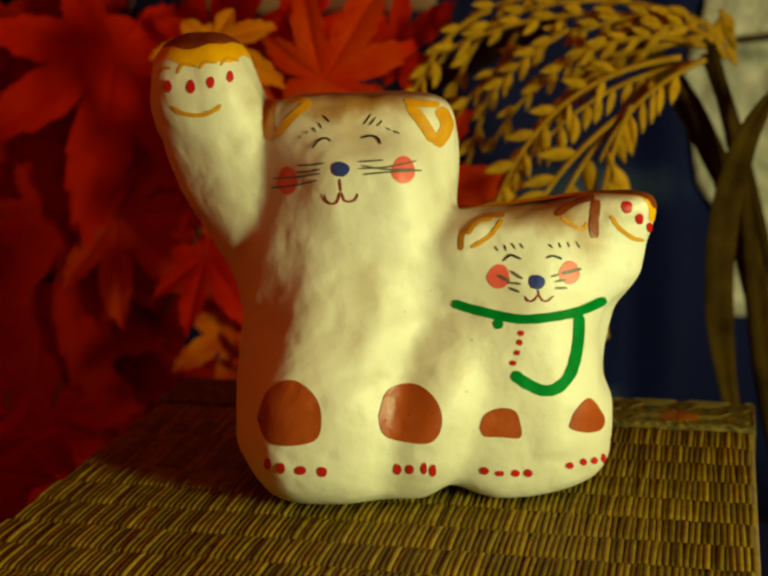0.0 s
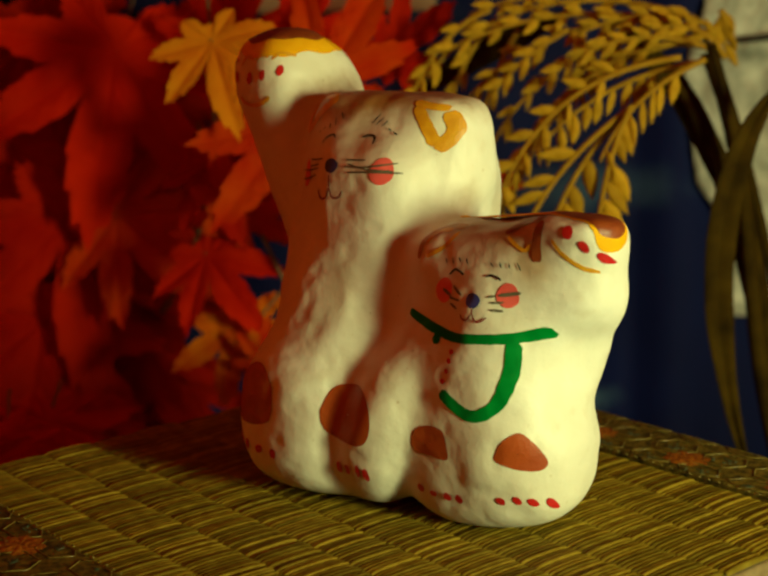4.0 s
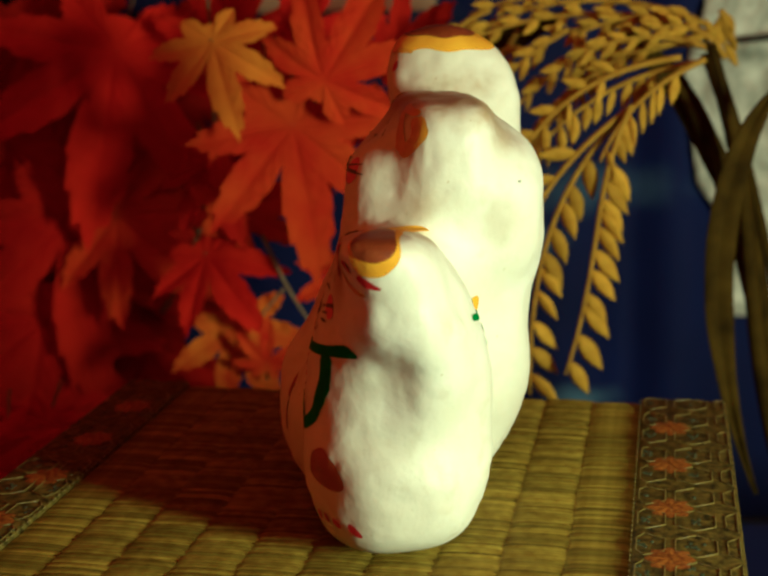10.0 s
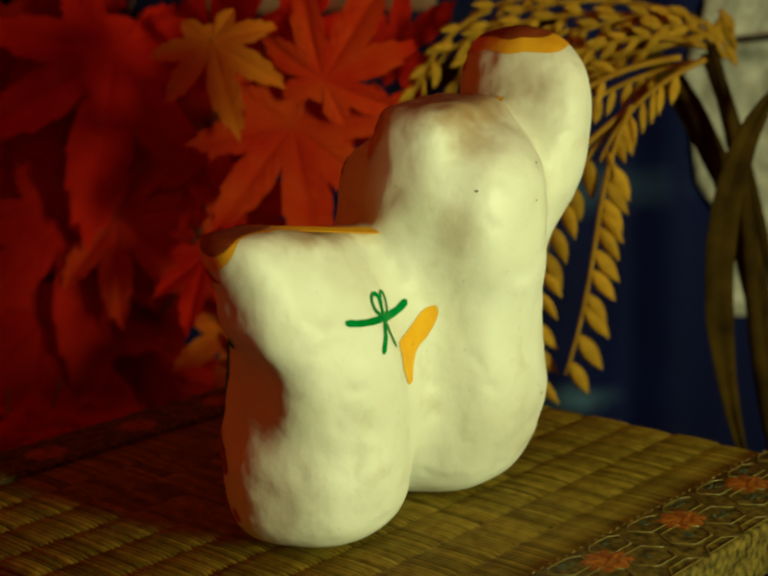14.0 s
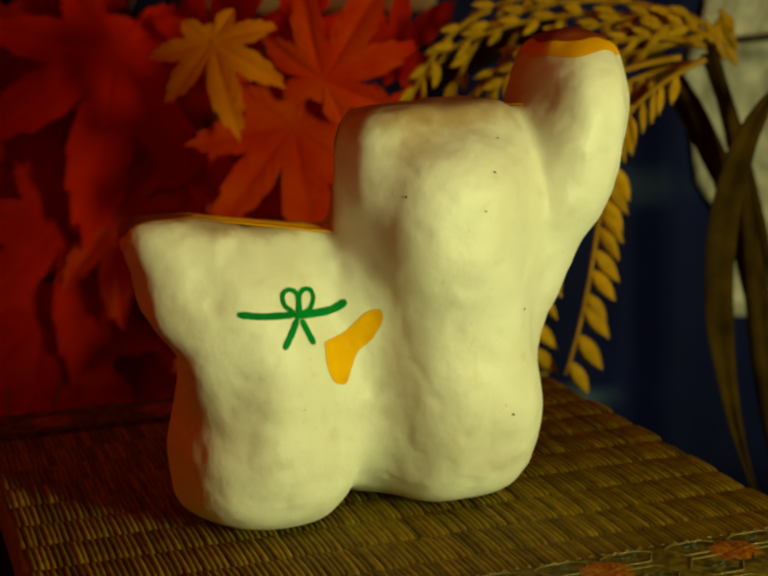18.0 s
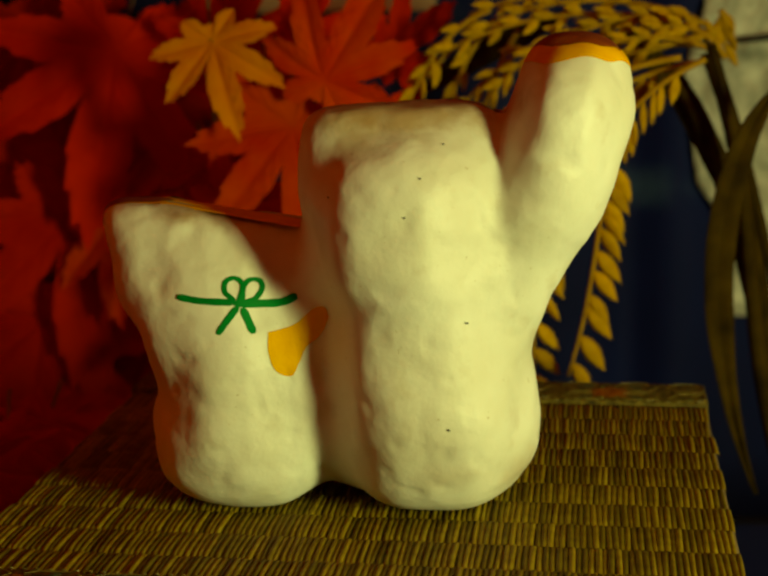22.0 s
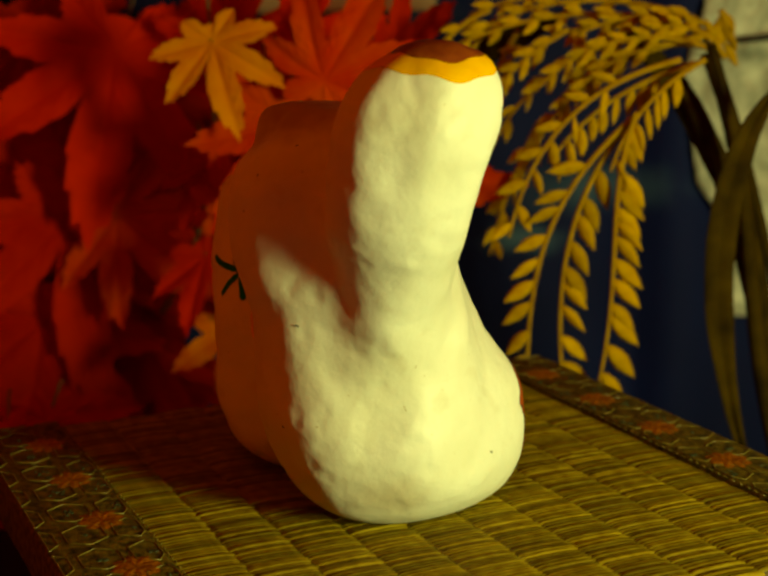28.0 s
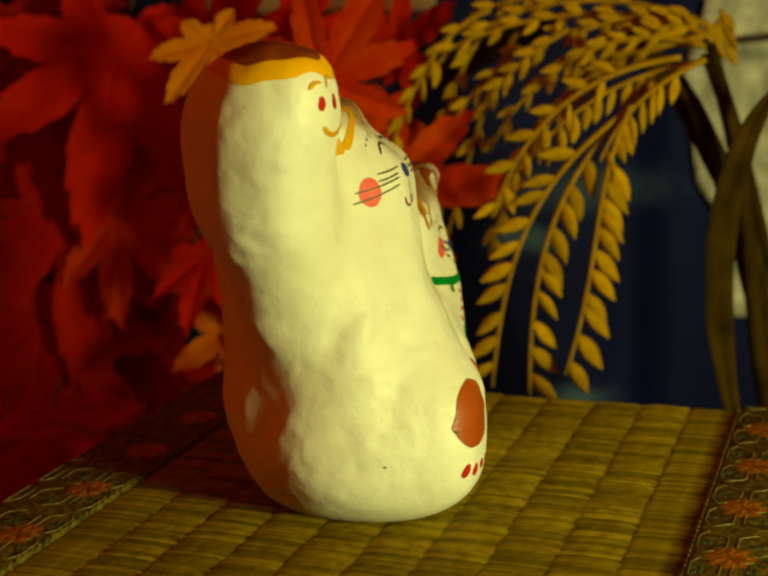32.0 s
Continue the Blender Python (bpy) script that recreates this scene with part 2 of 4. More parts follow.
# ---- the room ----
def room():
    """A small unseen box, closed all round, whose red walls bounce fill light; an added window is in the east wall."""
    x0, x1, y0, y1, z0, z1 = -0.40, 0.44, -0.80, 0.58, -0.80, 0.50
    t = 0.06
    for name, b, m, words in (
        ("floor", (x0, x1, y0, y1, z0 - t, z0), WOOD, "dark wooden floor of a small room"),
        ("ceiling", (x0 - t, x1 + t, y0 - t, y1 + t, z1, z1 + t), WALL, "unseen low red ceiling added to bounce light"),
        ("wall_north", (x0 - t, x1 + t, y1, y1 + t, z0 - t, z1), WALL, "unseen red wall closing the box behind the cloth"),
        ("wall_south", (x0 - t, x1 + t, y0 - t, y0, z0 - t, z1), WALL, "unseen red wall added to bounce light"),
        ("wall_west", (x0 - t, x0, y0, y1, z0 - t, z1), WALL, "unseen red wall added to bounce light"),
    ):
        bm = bmesh.new()
        box(bm, *b)
        tagged(mesh_ob(name, bm, m, smooth=False), words, name.split("_")[0], kind="structure")
    # the east wall, with an opening for the added window; the lamp hangs inside it
    wy0, wy1, wz0, wz1 = LAMP_AT.y - 0.07, LAMP_AT.y + 0.07, LAMP_AT.z - 0.10, LAMP_AT.z + 0.10
    bm = bmesh.new()
    for c in ((y0, wy0, z0 - t, z1), (wy1, y1, z0 - t, z1), (wy0, wy1, z0 - t, wz0), (wy0, wy1, wz1, z1)):
        box(bm, x1, x1 + t, *c)
    tagged(mesh_ob("wall_east", bm, WALL, smooth=False), "unseen red bounce wall with an added narrow window", "wall", kind="structure")
    bm = bmesh.new()
    for c in ((wy0, wy0 + 0.015, wz0, wz1), (wy1 - 0.015, wy1, wz0, wz1), (wy0 + 0.015, wy1 - 0.015, wz0, wz0 + 0.015), (wy0 + 0.015, wy1 - 0.015, wz1 - 0.015, wz1)):
        box(bm, x1 + 0.01, x1 + 0.04, *c, 0.002)
    tagged(mesh_ob("added_window_1", bm, WOOD, smooth=False), "unseen window frame added in the wall beside the lamp", "window", kind="structure")


TABLE_Z = -0.085


def table():
    bm = bmesh.new()
    box(bm, -0.38, 0.42, -0.30, 0.20, TABLE_Z - 0.03, TABLE_Z - 0.003, 0.004)
    t = tagged(new("table"), "dark wooden table under a blue cloth", "table")
    part("tabletop", bm, WOOD, t, smooth=False)
    for x in (-0.34, 0.38):
        for y in (-0.25, 0.16):
            bm = bmesh.new()
            box(bm, x - 0.025, x + 0.025, y - 0.025, y + 0.025, -0.75, TABLE_Z - 0.03, 0.003)
            part("leg", bm, WOOD, t, smooth=False)
    bm = bmesh.new()
    n = 40
    g = [[bm.verts.new((-0.37 + 0.78 * i / n, -0.28 + 0.475 * k / n, TABLE_Z - 0.0015 + 0.0015 * noise.noise(Vector((i * 0.3, k * 0.3, 0))))) for k in range(n + 1)] for i in range(n + 1)]
    for i in range(n):
        for k in range(n):
            bm.faces.new((g[i][k], g[i + 1][k], g[i + 1][k + 1], g[i][k + 1]))
    c = mesh_ob("tablecloth", bm, BLUE)
    c.modifiers.new("thick", "SOLIDIFY").thickness = 0.0015
    tagged(c, "dark blue cloth spread over the table", "cloth")


def turntable():
    """The stand that turns the mat: foot, column and plate."""
    t = tagged(new("turntable"), "dark round turning stand under the mat", "stand")
    for name, r, z0, z1 in (("foot", 0.075, TABLE_Z, TABLE_Z + 0.012), ("column", 0.02, TABLE_Z + 0.012, -0.024), ("plate", 0.07, -0.024, -0.0150)):
        bm = bmesh.new()
        g = bmesh.ops.create_cone(bm, cap_ends=True, segments=48, radius1=r, radius2=r * 0.97, depth=z1 - z0)
        bmesh.ops.translate(bm, vec=(0, 0, (z0 + z1) / 2), verts=g["verts"])
        part(name, bm, WOOD, t, smooth=False)
    return t


def hangings():
    """A crinkled white sheet with a dark rod, and a cream strip, pinned on the blue cloth."""
    s = tagged(new("paper_sheet"), "crinkled silvery white paper sheet hung on the blue cloth", "paper")
    bm = bmesh.new()
    nx, nz = 36, 90
    x1, z0, z1 = 0.2660, -0.0548, 0.2060
    hem = lambda z: float(np.interp(z, (-0.055, 0.004, 0.022, 0.086, 0.130, 0.206), (0.199, 0.195, 0.181, 0.172, 0.184, 0.190)))
    g = [[bm.verts.new((hem(z0 + (z1 - z0) * k / nz) * (1 - i / nx) + x1 * i / nx + 0.0015 * noise.noise(Vector((0, k * 0.25, 3))), 0.431 + 0.004 * noise.noise(Vector((i * 0.21, k * 0.16, 1))) + 0.0025 * noise.noise(Vector((i * 0.6, k * 0.5, 7))), z0 + (z1 - z0) * k / nz)) for k in range(nz + 1)] for i in range(nx + 1)]
    for i in range(nx):
        for k in range(nz):
            bm.faces.new((g[i][k], g[i + 1][k], g[i + 1][k + 1], g[i][k + 1]))
    o = part("sheet", bm, PAPER, s)
    o.modifiers.new("thick", "SOLIDIFY").thickness = 0.0008
    bm = bmesh.new()
    tube(bm, [(0.1945, 0.421, 0.1032), (0.2211, 0.421, 0.1054), (0.2597, 0.421, 0.1098)], 0.0018, 0.0022, 8)
    part("rod", bm, INK, s, "thin black rod")
    bm = bmesh.new()
    box(bm, -0.0829, 0.0332, 0.416, 0.429, 0.1226, 0.205, 0.002)
    tagged(mesh_ob("cream_board", bm, CREAM, smooth=False), "cream painted board fixed over the blue cloth", "board")


def backdrop():
    """A blue cloth that hangs behind the plants, with shallow folds."""
    bm = bmesh.new()
    nx, nz = 120, 24
    g = [[bm.verts.new((-0.38 + 0.80 * i / nx, 0.44 + 0.004 * math.sin(i * 0.55) * math.sin(i * 0.13) + 0.01 * math.exp(-((i - 79) / 2.0) ** 2), -0.30 + 0.665 * k / nz)) for k in range(nz + 1)] for i in range(nx + 1)]
    for i in range(nx):
        for k in range(nz):
            bm.faces.new((g[i][k], g[i + 1][k], g[i + 1][k + 1], g[i][k + 1]))
    ob = mesh_ob("backdrop", bm, BLUE)
    ob.modifiers.new("thick", "SOLIDIFY").thickness = 0.002
    tagged(ob, "deep blue printed cloth hung behind the plants", "backdrop", kind="structure")


# ---- the mat ----
MU, MV = Vector((0.9736, -0.2284, 0)), Vector((0.2284, 0.9736, 0))
MAT_HALF_U, MAT_HALF_V, MAT_MID_U, MAT_MID_V = 0.0998, 0.1053, 0.0037, -0.0068
INNER_FRONT, INNER_BACK = 0.0828, 0.0773  # from the mat's middle to the edgings
MAT_THICK = 0.014


def medallion_mesh():
    """A low embroidered flower: a domed disc with eight petals."""
    bm = bmesh.new()
    rings = []
    for j, (f, h) in enumerate(((0.18, 0.9), (0.5, 1.0), (0.82, 0.8), (1.0, 0.0))):
        rings.append([bm.verts.new((0.0070 * f * (1 + 0.10 * math.cos(8 * a)) * math.cos(a), 0.0058 * f * (1 + 0.10 * math.cos(8 * a)) * math.sin(a), 0.0004 * h * (0.7 + 0.3 * math.cos(8 * a)))) for a in (2 * math.pi * i / 32 for i in range(32))])
    bm.faces.new(rings[0])
    for p, q in zip(rings, rings[1:]):
        for i in range(32):
            bm.faces.new((p[i], q[i], q[(i + 1) % 32], p[(i + 1) % 32]))
    me = bpy.data.meshes.new("medallion")
    bm.normal_update()
    bm.to_mesh(me)
    bm.free()
    me.materials.append(MEDAL)
    me.shade_smooth()
    return me


def pattern(edging, s, inner):
    """Two rows of flowers, half a step apart, and outlined six-sided cells between them."""
    me = medallion_mesh()
    step, z = 0.036, 0.0006
    rows = (inner + 0.0095, inner + 0.0225)
    threads, leaves = bmesh.new(), bmesh.new()
    for r, v in enumerate(rows):
        u = -MAT_HALF_U + step * (0.40 + 0.5 * r - 0.5)
        while u < MAT_HALF_U + step / 2:
            if abs(u) < MAT_HALF_U - 0.007 and v + 0.006 < MAT_HALF_V:
                o = new("medallion", me)
                o.parent = edging
                o.matrix_basis = Matrix.Translation((u, s * v, z))
            for du in (-step / 4, step / 4):
                for dv in (-0.0065, 0.0065):
                    cu, cv = u + du, v + dv
                    if r == 1 and dv < 0:
                        continue
                    a, c = step * 0.205, 0.0052
                    hexa = [(-a, 0), (-a * 0.55, -c), (a * 0.55, -c), (a, 0), (a * 0.55, c), (-a * 0.55, c), (-a, 0)]
                    hexa = [(min(max(cu + p, -MAT_HALF_U), MAT_HALF_U), s * min(max(cv + q, inner + 0.001), MAT_HALF_V - 0.0012), z + 0.0001) for p, q in hexa]
                    if max(p[0] for p in hexa) - min(p[0] for p in hexa) < 0.003 or max(abs(p[1]) for p in hexa) - min(abs(p[1]) for p in hexa) < 0.002:
                        continue
                    path = []
                    for p, q in zip(hexa, hexa[1:]):
                        path += [Vector(p).lerp(Vector(q), k / 3) for k in range(3)]
                    tube(threads, path + [Vector(hexa[-1])], 0.00019, 0.00019, 4)
                    for k in range(7):
                        p = Vector((cu + noise.noise(Vector((cu * 900, k, 0))) * a * 0.8, s * (cv + noise.noise(Vector((k, cu * 900, 5))) * c * 0.8), z))
                        if abs(p.x) < MAT_HALF_U - 0.001 and inner + 0.001 < abs(p.y) < MAT_HALF_V - 0.001:
                            bmesh.ops.create_uvsphere(leaves, u_segments=6, v_segments=4, radius=0.0006, matrix=Matrix.Translation(p) @ Matrix.Diagonal((1.6, 1, 0.3, 1)))
            u += step
    part("gold_thread", threads, THREAD, edging, "pale gold thread outlines")
    part("silk_dots", leaves, TEAL, edging, "small teal silk dots")
    # bright stitching along the inner seam
    seam = bmesh.new()
    u = -MAT_HALF_U + 0.002
    while u < MAT_HALF_U - 0.003:
        tube(seam, [(u, s * (inner - 0.0003), 0.0004), (u + 0.0008, s * (inner - 0.0003), 0.0007), (u + 0.0016, s * (inner - 0.0003), 0.0004)], 0.0002, 0.0002, 4)
        u += 0.0034
    part("stitching", seam, THREAD, edging, "pale stitches along the seam")


def tatami():
    top = tagged(new("tatami_mat"), "small square rush mat with brocade edging on a turntable", "mat")
    turn = math.atan2(MU.y, MU.x)
    c = MU * MAT_MID_U + MV * MAT_MID_V
    base = Matrix.Translation(c) @ Matrix.Rotation(turn, 4, "Z")
    bm = bmesh.new()
    box(bm, -MAT_HALF_U, MAT_HALF_U, -MAT_HALF_V + 0.002, MAT_HALF_V - 0.002, -MAT_THICK, -0.0022, 0.001)
    part("core", bm, CORE, top).matrix_basis = base
    for s, inner in ((-1, INNER_FRONT), (1, INNER_BACK)):
        bm = bmesh.new()
        a, b = sorted((s * inner, s * MAT_HALF_V))
        box(bm, -MAT_HALF_U - 0.0006, MAT_HALF_U + 0.0006, a, b, -MAT_THICK - 0.0005, 0.0006, 0.0012)
        edging = part("border", bm, BROCADE, top, "dark brocade edging with gold thread")
        edging.matrix_basis = base
        pattern(edging, s, inner)
    # rush strands, band by band; the two bands beside the edgings strand by strand
    bands, pitch = 10, 0.00165
    w = (INNER_FRONT + INNER_BACK) / bands
    n = int(2 * MAT_HALF_U / pitch)
    rng = random.Random(5)

    def strand():
        """One rush from band's edge to edge, at the origin."""
        r = pitch * 0.56 * rng.uniform(0.8, 1.12)
        skew, rise = rng.uniform(-0.22, 0.22) * pitch, rng.uniform(-0.00014, 0.00014)
        verts = []
        for f, h in ((-0.02, 0.62), (0.10, 0.90), (0.35, 1.0), (0.65, 1.0), (0.90, 0.90), (1.02, 0.62)):
            for q in range(5):
                an = math.pi * q / 4
                verts.append((skew * f + r * math.cos(an) * (0.8 + 0.2 * h), f * w, -0.0022 + (0.0006 + rise + r * 1.25 * math.sin(an)) * h))
        return verts, [(j * 5 + q, j * 5 + q + 5, j * 5 + q + 6, j * 5 + q + 1) for j in range(5) for q in range(4)]

    kinds = []
    for _ in range(8):
        me = bpy.data.meshes.new("rush_strand")
        me.from_pydata(*(lambda v, f: (v, [], f))(*strand()))
        me.materials.append(RUSH)
        me.shade_smooth()
        kinds.append(me)
    for k in range(bands):
        verts, faces = [], []
        y0 = -INNER_FRONT + k * w
        for i in range(n):
            x = -MAT_HALF_U + (i + 0.5 + 0.5 * (k % 2)) * pitch
            if x > MAT_HALF_U - pitch * 0.4:
                continue
            if k in (0, bands - 1):
                o = new("rush_strand", rng.choice(kinds))
                o.parent = top
                o.matrix_basis = base @ Matrix.Translation((x, y0, 0))
                continue
            v, f = strand()
            c = len(verts)
            verts += [(p[0] + x, p[1] + y0, p[2]) for p in v]
            faces += [tuple(c + q for q in g) for g in f]
        if verts:
            me = bpy.data.meshes.new("rush_band")
            me.from_pydata(verts, [], faces)
            me.materials.append(RUSH)
            me.shade_smooth()
            ob = tagged(new("rush_band", me), kind="stuff")
            ob.parent = top
            ob.matrix_basis = base
    return top


# ---- the figurine ----
def blob(cx, cy, cz, rx, ry, rz, yaw, tilt, power):
    return (cx, cy, cz, rx, ry, rz, yaw, tilt, power)


FORMS = (
    ((0.1101, -0.009, -0.025), (  # the cat: its flat top, then its forms
        blob(-0.0092, 0.0111, 0.0402, 0.0208, 0.0293, 0.0260, -0.110, 0.144, 2.68),  # torso
        blob(-0.0131, 0.0032, 0.0212, 0.0182, 0.0304, 0.0208, -0.154, 0.030, 3.17),  # base
        blob(-0.0034, 0.0170, 0.0969, 0.0234, 0.0106, 0.0158, 0.050, 0.032, 3.60),  # head
        blob(-0.0256, 0.0050, 0.0192, 0.0140, 0.0208, 0.0157, 0.036, 0.239, 2.33),  # foot
        blob(0.0126, -0.0070, 0.0234, 0.0112, 0.0189, 0.0223, 0.106, 0.273, 2.29),  # foot
        blob(-0.0012, 0.0166, 0.0799, 0.0162, 0.0250, 0.0181, -0.101, -0.038, 3.57),  # face
        blob(-0.0115, 0.0203, 0.0782, 0.0192, 0.0190, 0.0239, 0.187, 0.044, 2.99),  # back
        blob(-0.0048, 0.0090, 0.0461, 0.0319, 0.0135, 0.0282, -0.029, 0.040, 3.31),  # chest
    )),
    ((0.1292, -0.033, 0.006), (  # the raised arm: its flat top, then its forms
        blob(-0.0392, 0.0255, 0.0940, 0.0080, 0.0140, 0.0190, -0.030, -0.309, 2.60),  # raised arm
        blob(-0.0499, 0.0166, 0.1136, 0.0098, 0.0090, 0.0098, -0.114, -0.135, 3.11),  # paw
        blob(-0.0213, 0.0186, 0.0470, 0.0141, 0.0132, 0.0262, -0.001, -0.308, 2.24),  # shoulder
        blob(-0.0352, 0.0205, 0.0740, 0.0105, 0.0100, 0.0200, -0.035, -0.280, 2.30),  # upper arm
        blob(-0.0501, 0.0238, 0.0963, 0.0091, 0.0090, 0.0183, -0.071, -0.283, 2.89),  # forearm
        blob(-0.0439, 0.0294, 0.1005, 0.0090, 0.0107, 0.0173, -0.082, -0.165, 2.55),  # wrist
    )),
    ((0.0806, 0.041, -0.026), (  # the kitten: its flat top, then its forms
        blob(0.0342, 0.0011, 0.0295, 0.0182, 0.0200, 0.0253, 0.066, -0.330, 3.60),  # kitten torso
        blob(0.0351, -0.0004, 0.0174, 0.0249, 0.0143, 0.0140, 0.159, 0.043, 3.22),  # kitten base
        blob(0.0431, -0.0004, 0.0663, 0.0272, 0.0116, 0.0126, 0.055, -0.041, 3.03),  # kitten head
        blob(0.0627, -0.0032, 0.0884, 0.0119, 0.0090, 0.0090, -0.043, 0.458, 2.76),  # kitten paw
        blob(0.0428, 0.0041, 0.0376, 0.0090, 0.0174, 0.0242, -0.019, 0.150, 2.82),  # kitten arm
        blob(0.0312, 0.0072, 0.0512, 0.0315, 0.0093, 0.0176, 0.139, 0.002, 2.97),  # kitten shoulder
        blob(0.0462, -0.0030, 0.0369, 0.0110, 0.0090, 0.0196, -0.040, -0.005, 2.50),  # kitten belly
    )),
)
MELT, SEAM, RIM = 0.0050, 0.0018, 0.004


def body_field(x, y, z):
    """Distance to the figure: rounded forms melted together, each group cut off by its flat top."""
    whole = 0
    for (top, sx, sy), forms in FORMS:
        total = 0
        for cx, cy, cz, rx, ry, rz, yaw, tilt, power in forms:
            a, b, h = x - cx, y - cy, z - cz
            c, s = math.cos(yaw), math.sin(yaw)
            a, b = c * a + s * b, -s * a + c * b
            c, s = math.cos(tilt), math.sin(tilt)
            a, h = c * a - s * h, s * a + c * h
            k = (np.abs(a / rx) ** power + np.abs(b / ry) ** power + np.abs(h / rz) ** power) ** (1 / power)
            total = total + np.exp(np.minimum(-(k - 1) * (rx * ry * rz) ** (1 / 3) / MELT, 50))
        d = -MELT * np.log(total + 1e-26)
        lid = z - (top + sx * x + sy * y)
        d = np.maximum(d, lid) + RIM * 0.25 * np.maximum(0, 1 - np.abs(d - lid) / RIM) ** 2
        whole = whole + np.exp(np.clip(-d / SEAM, -60, 50))
    return -SEAM * np.log(whole + 1e-26)


def skin(step=0.001):
    """Surface nets over the field, cut flat at the base."""
    lo, hi = np.array((-0.078, -0.045, -0.002)), np.array((0.098, 0.066, 0.138))
    n = ((hi - lo) / step).astype(int) + 1
    ax = [lo[i] + step * np.arange(n[i]) for i in range(3)]
    X, Y, Z = np.meshgrid(*ax, indexing="ij")
    F = body_field(X, Y, Z)
    kernel = np.exp(-0.5 * (np.arange(-5, 6) / 1.2) ** 2)
    kernel /= kernel.sum()
    for d in range(3):  # soften the creases between the forms
        F = np.apply_along_axis(lambda v: np.convolve(np.pad(v, 5, "edge"), kernel, "valid"), d, F)
    F = np.maximum(F - 0.0003, 0.0004 - Z)
    inside = F < 0
    mix = np.zeros(tuple(n - 1))
    corners = [(i, j, k) for i in (0, 1) for j in (0, 1) for k in (0, 1)]
    for i, j, k in corners:
        mix += inside[i:n[0] - 1 + i, j:n[1] - 1 + j, k:n[2] - 1 + k]
    cells = np.argwhere((mix > 0) & (mix < 8))
    index = -np.ones(tuple(n - 1), int)
    index[tuple(cells.T)] = np.arange(len(cells))
    acc, cnt = np.zeros((len(cells), 3)), np.zeros(len(cells))
    for a in range(8):
        for b in range(a + 1, 8):
            ca, cb = np.array(corners[a]), np.array(corners[b])
            if abs(ca - cb).sum() != 1:
                continue
            fa, fb = F[tuple((cells + ca).T)], F[tuple((cells + cb).T)]
            m = (fa < 0) != (fb < 0)
            t = np.where(m, fa / np.where(m, fa - fb, 1), 0)
            acc += np.where(m[:, None], ca + t[:, None] * (cb - ca), 0)
            cnt += m
    verts = lo + (cells + acc / cnt[:, None]) * step
    faces = []
    for d in range(3):
        u, v = (d + 1) % 3, (d + 2) % 3
        sl = [slice(1, n[i] - 1) for i in range(3)]
        sl[d] = slice(0, n[d] - 1)
        sh = list(sl)
        sh[d] = slice(1, n[d])
        A, Bq = inside[tuple(sl)], inside[tuple(sh)]
        for flip in (False, True):
            e = np.argwhere((A & ~Bq) if not flip else (~A & Bq))
            off = np.array([sl[i].start for i in range(3)])
            e = e + off
            q = []
            for du, dv in ((0, 0), (1, 0), (1, 1), (0, 1)):
                s = e.copy()
                s[:, u] -= du
                s[:, v] -= dv
                q.append(index[tuple(s.T)])
            q = np.stack(q if not flip else q[::-1], 1)
            faces.append(q)
    return verts, np.concatenate(faces)


PAINTS = [WHITE, GOLD, OCHRE, BROWN, PAD, YELLOW, RED, CHEEK, NAVY, GREEN, INK, WHISKER, MOUTH]


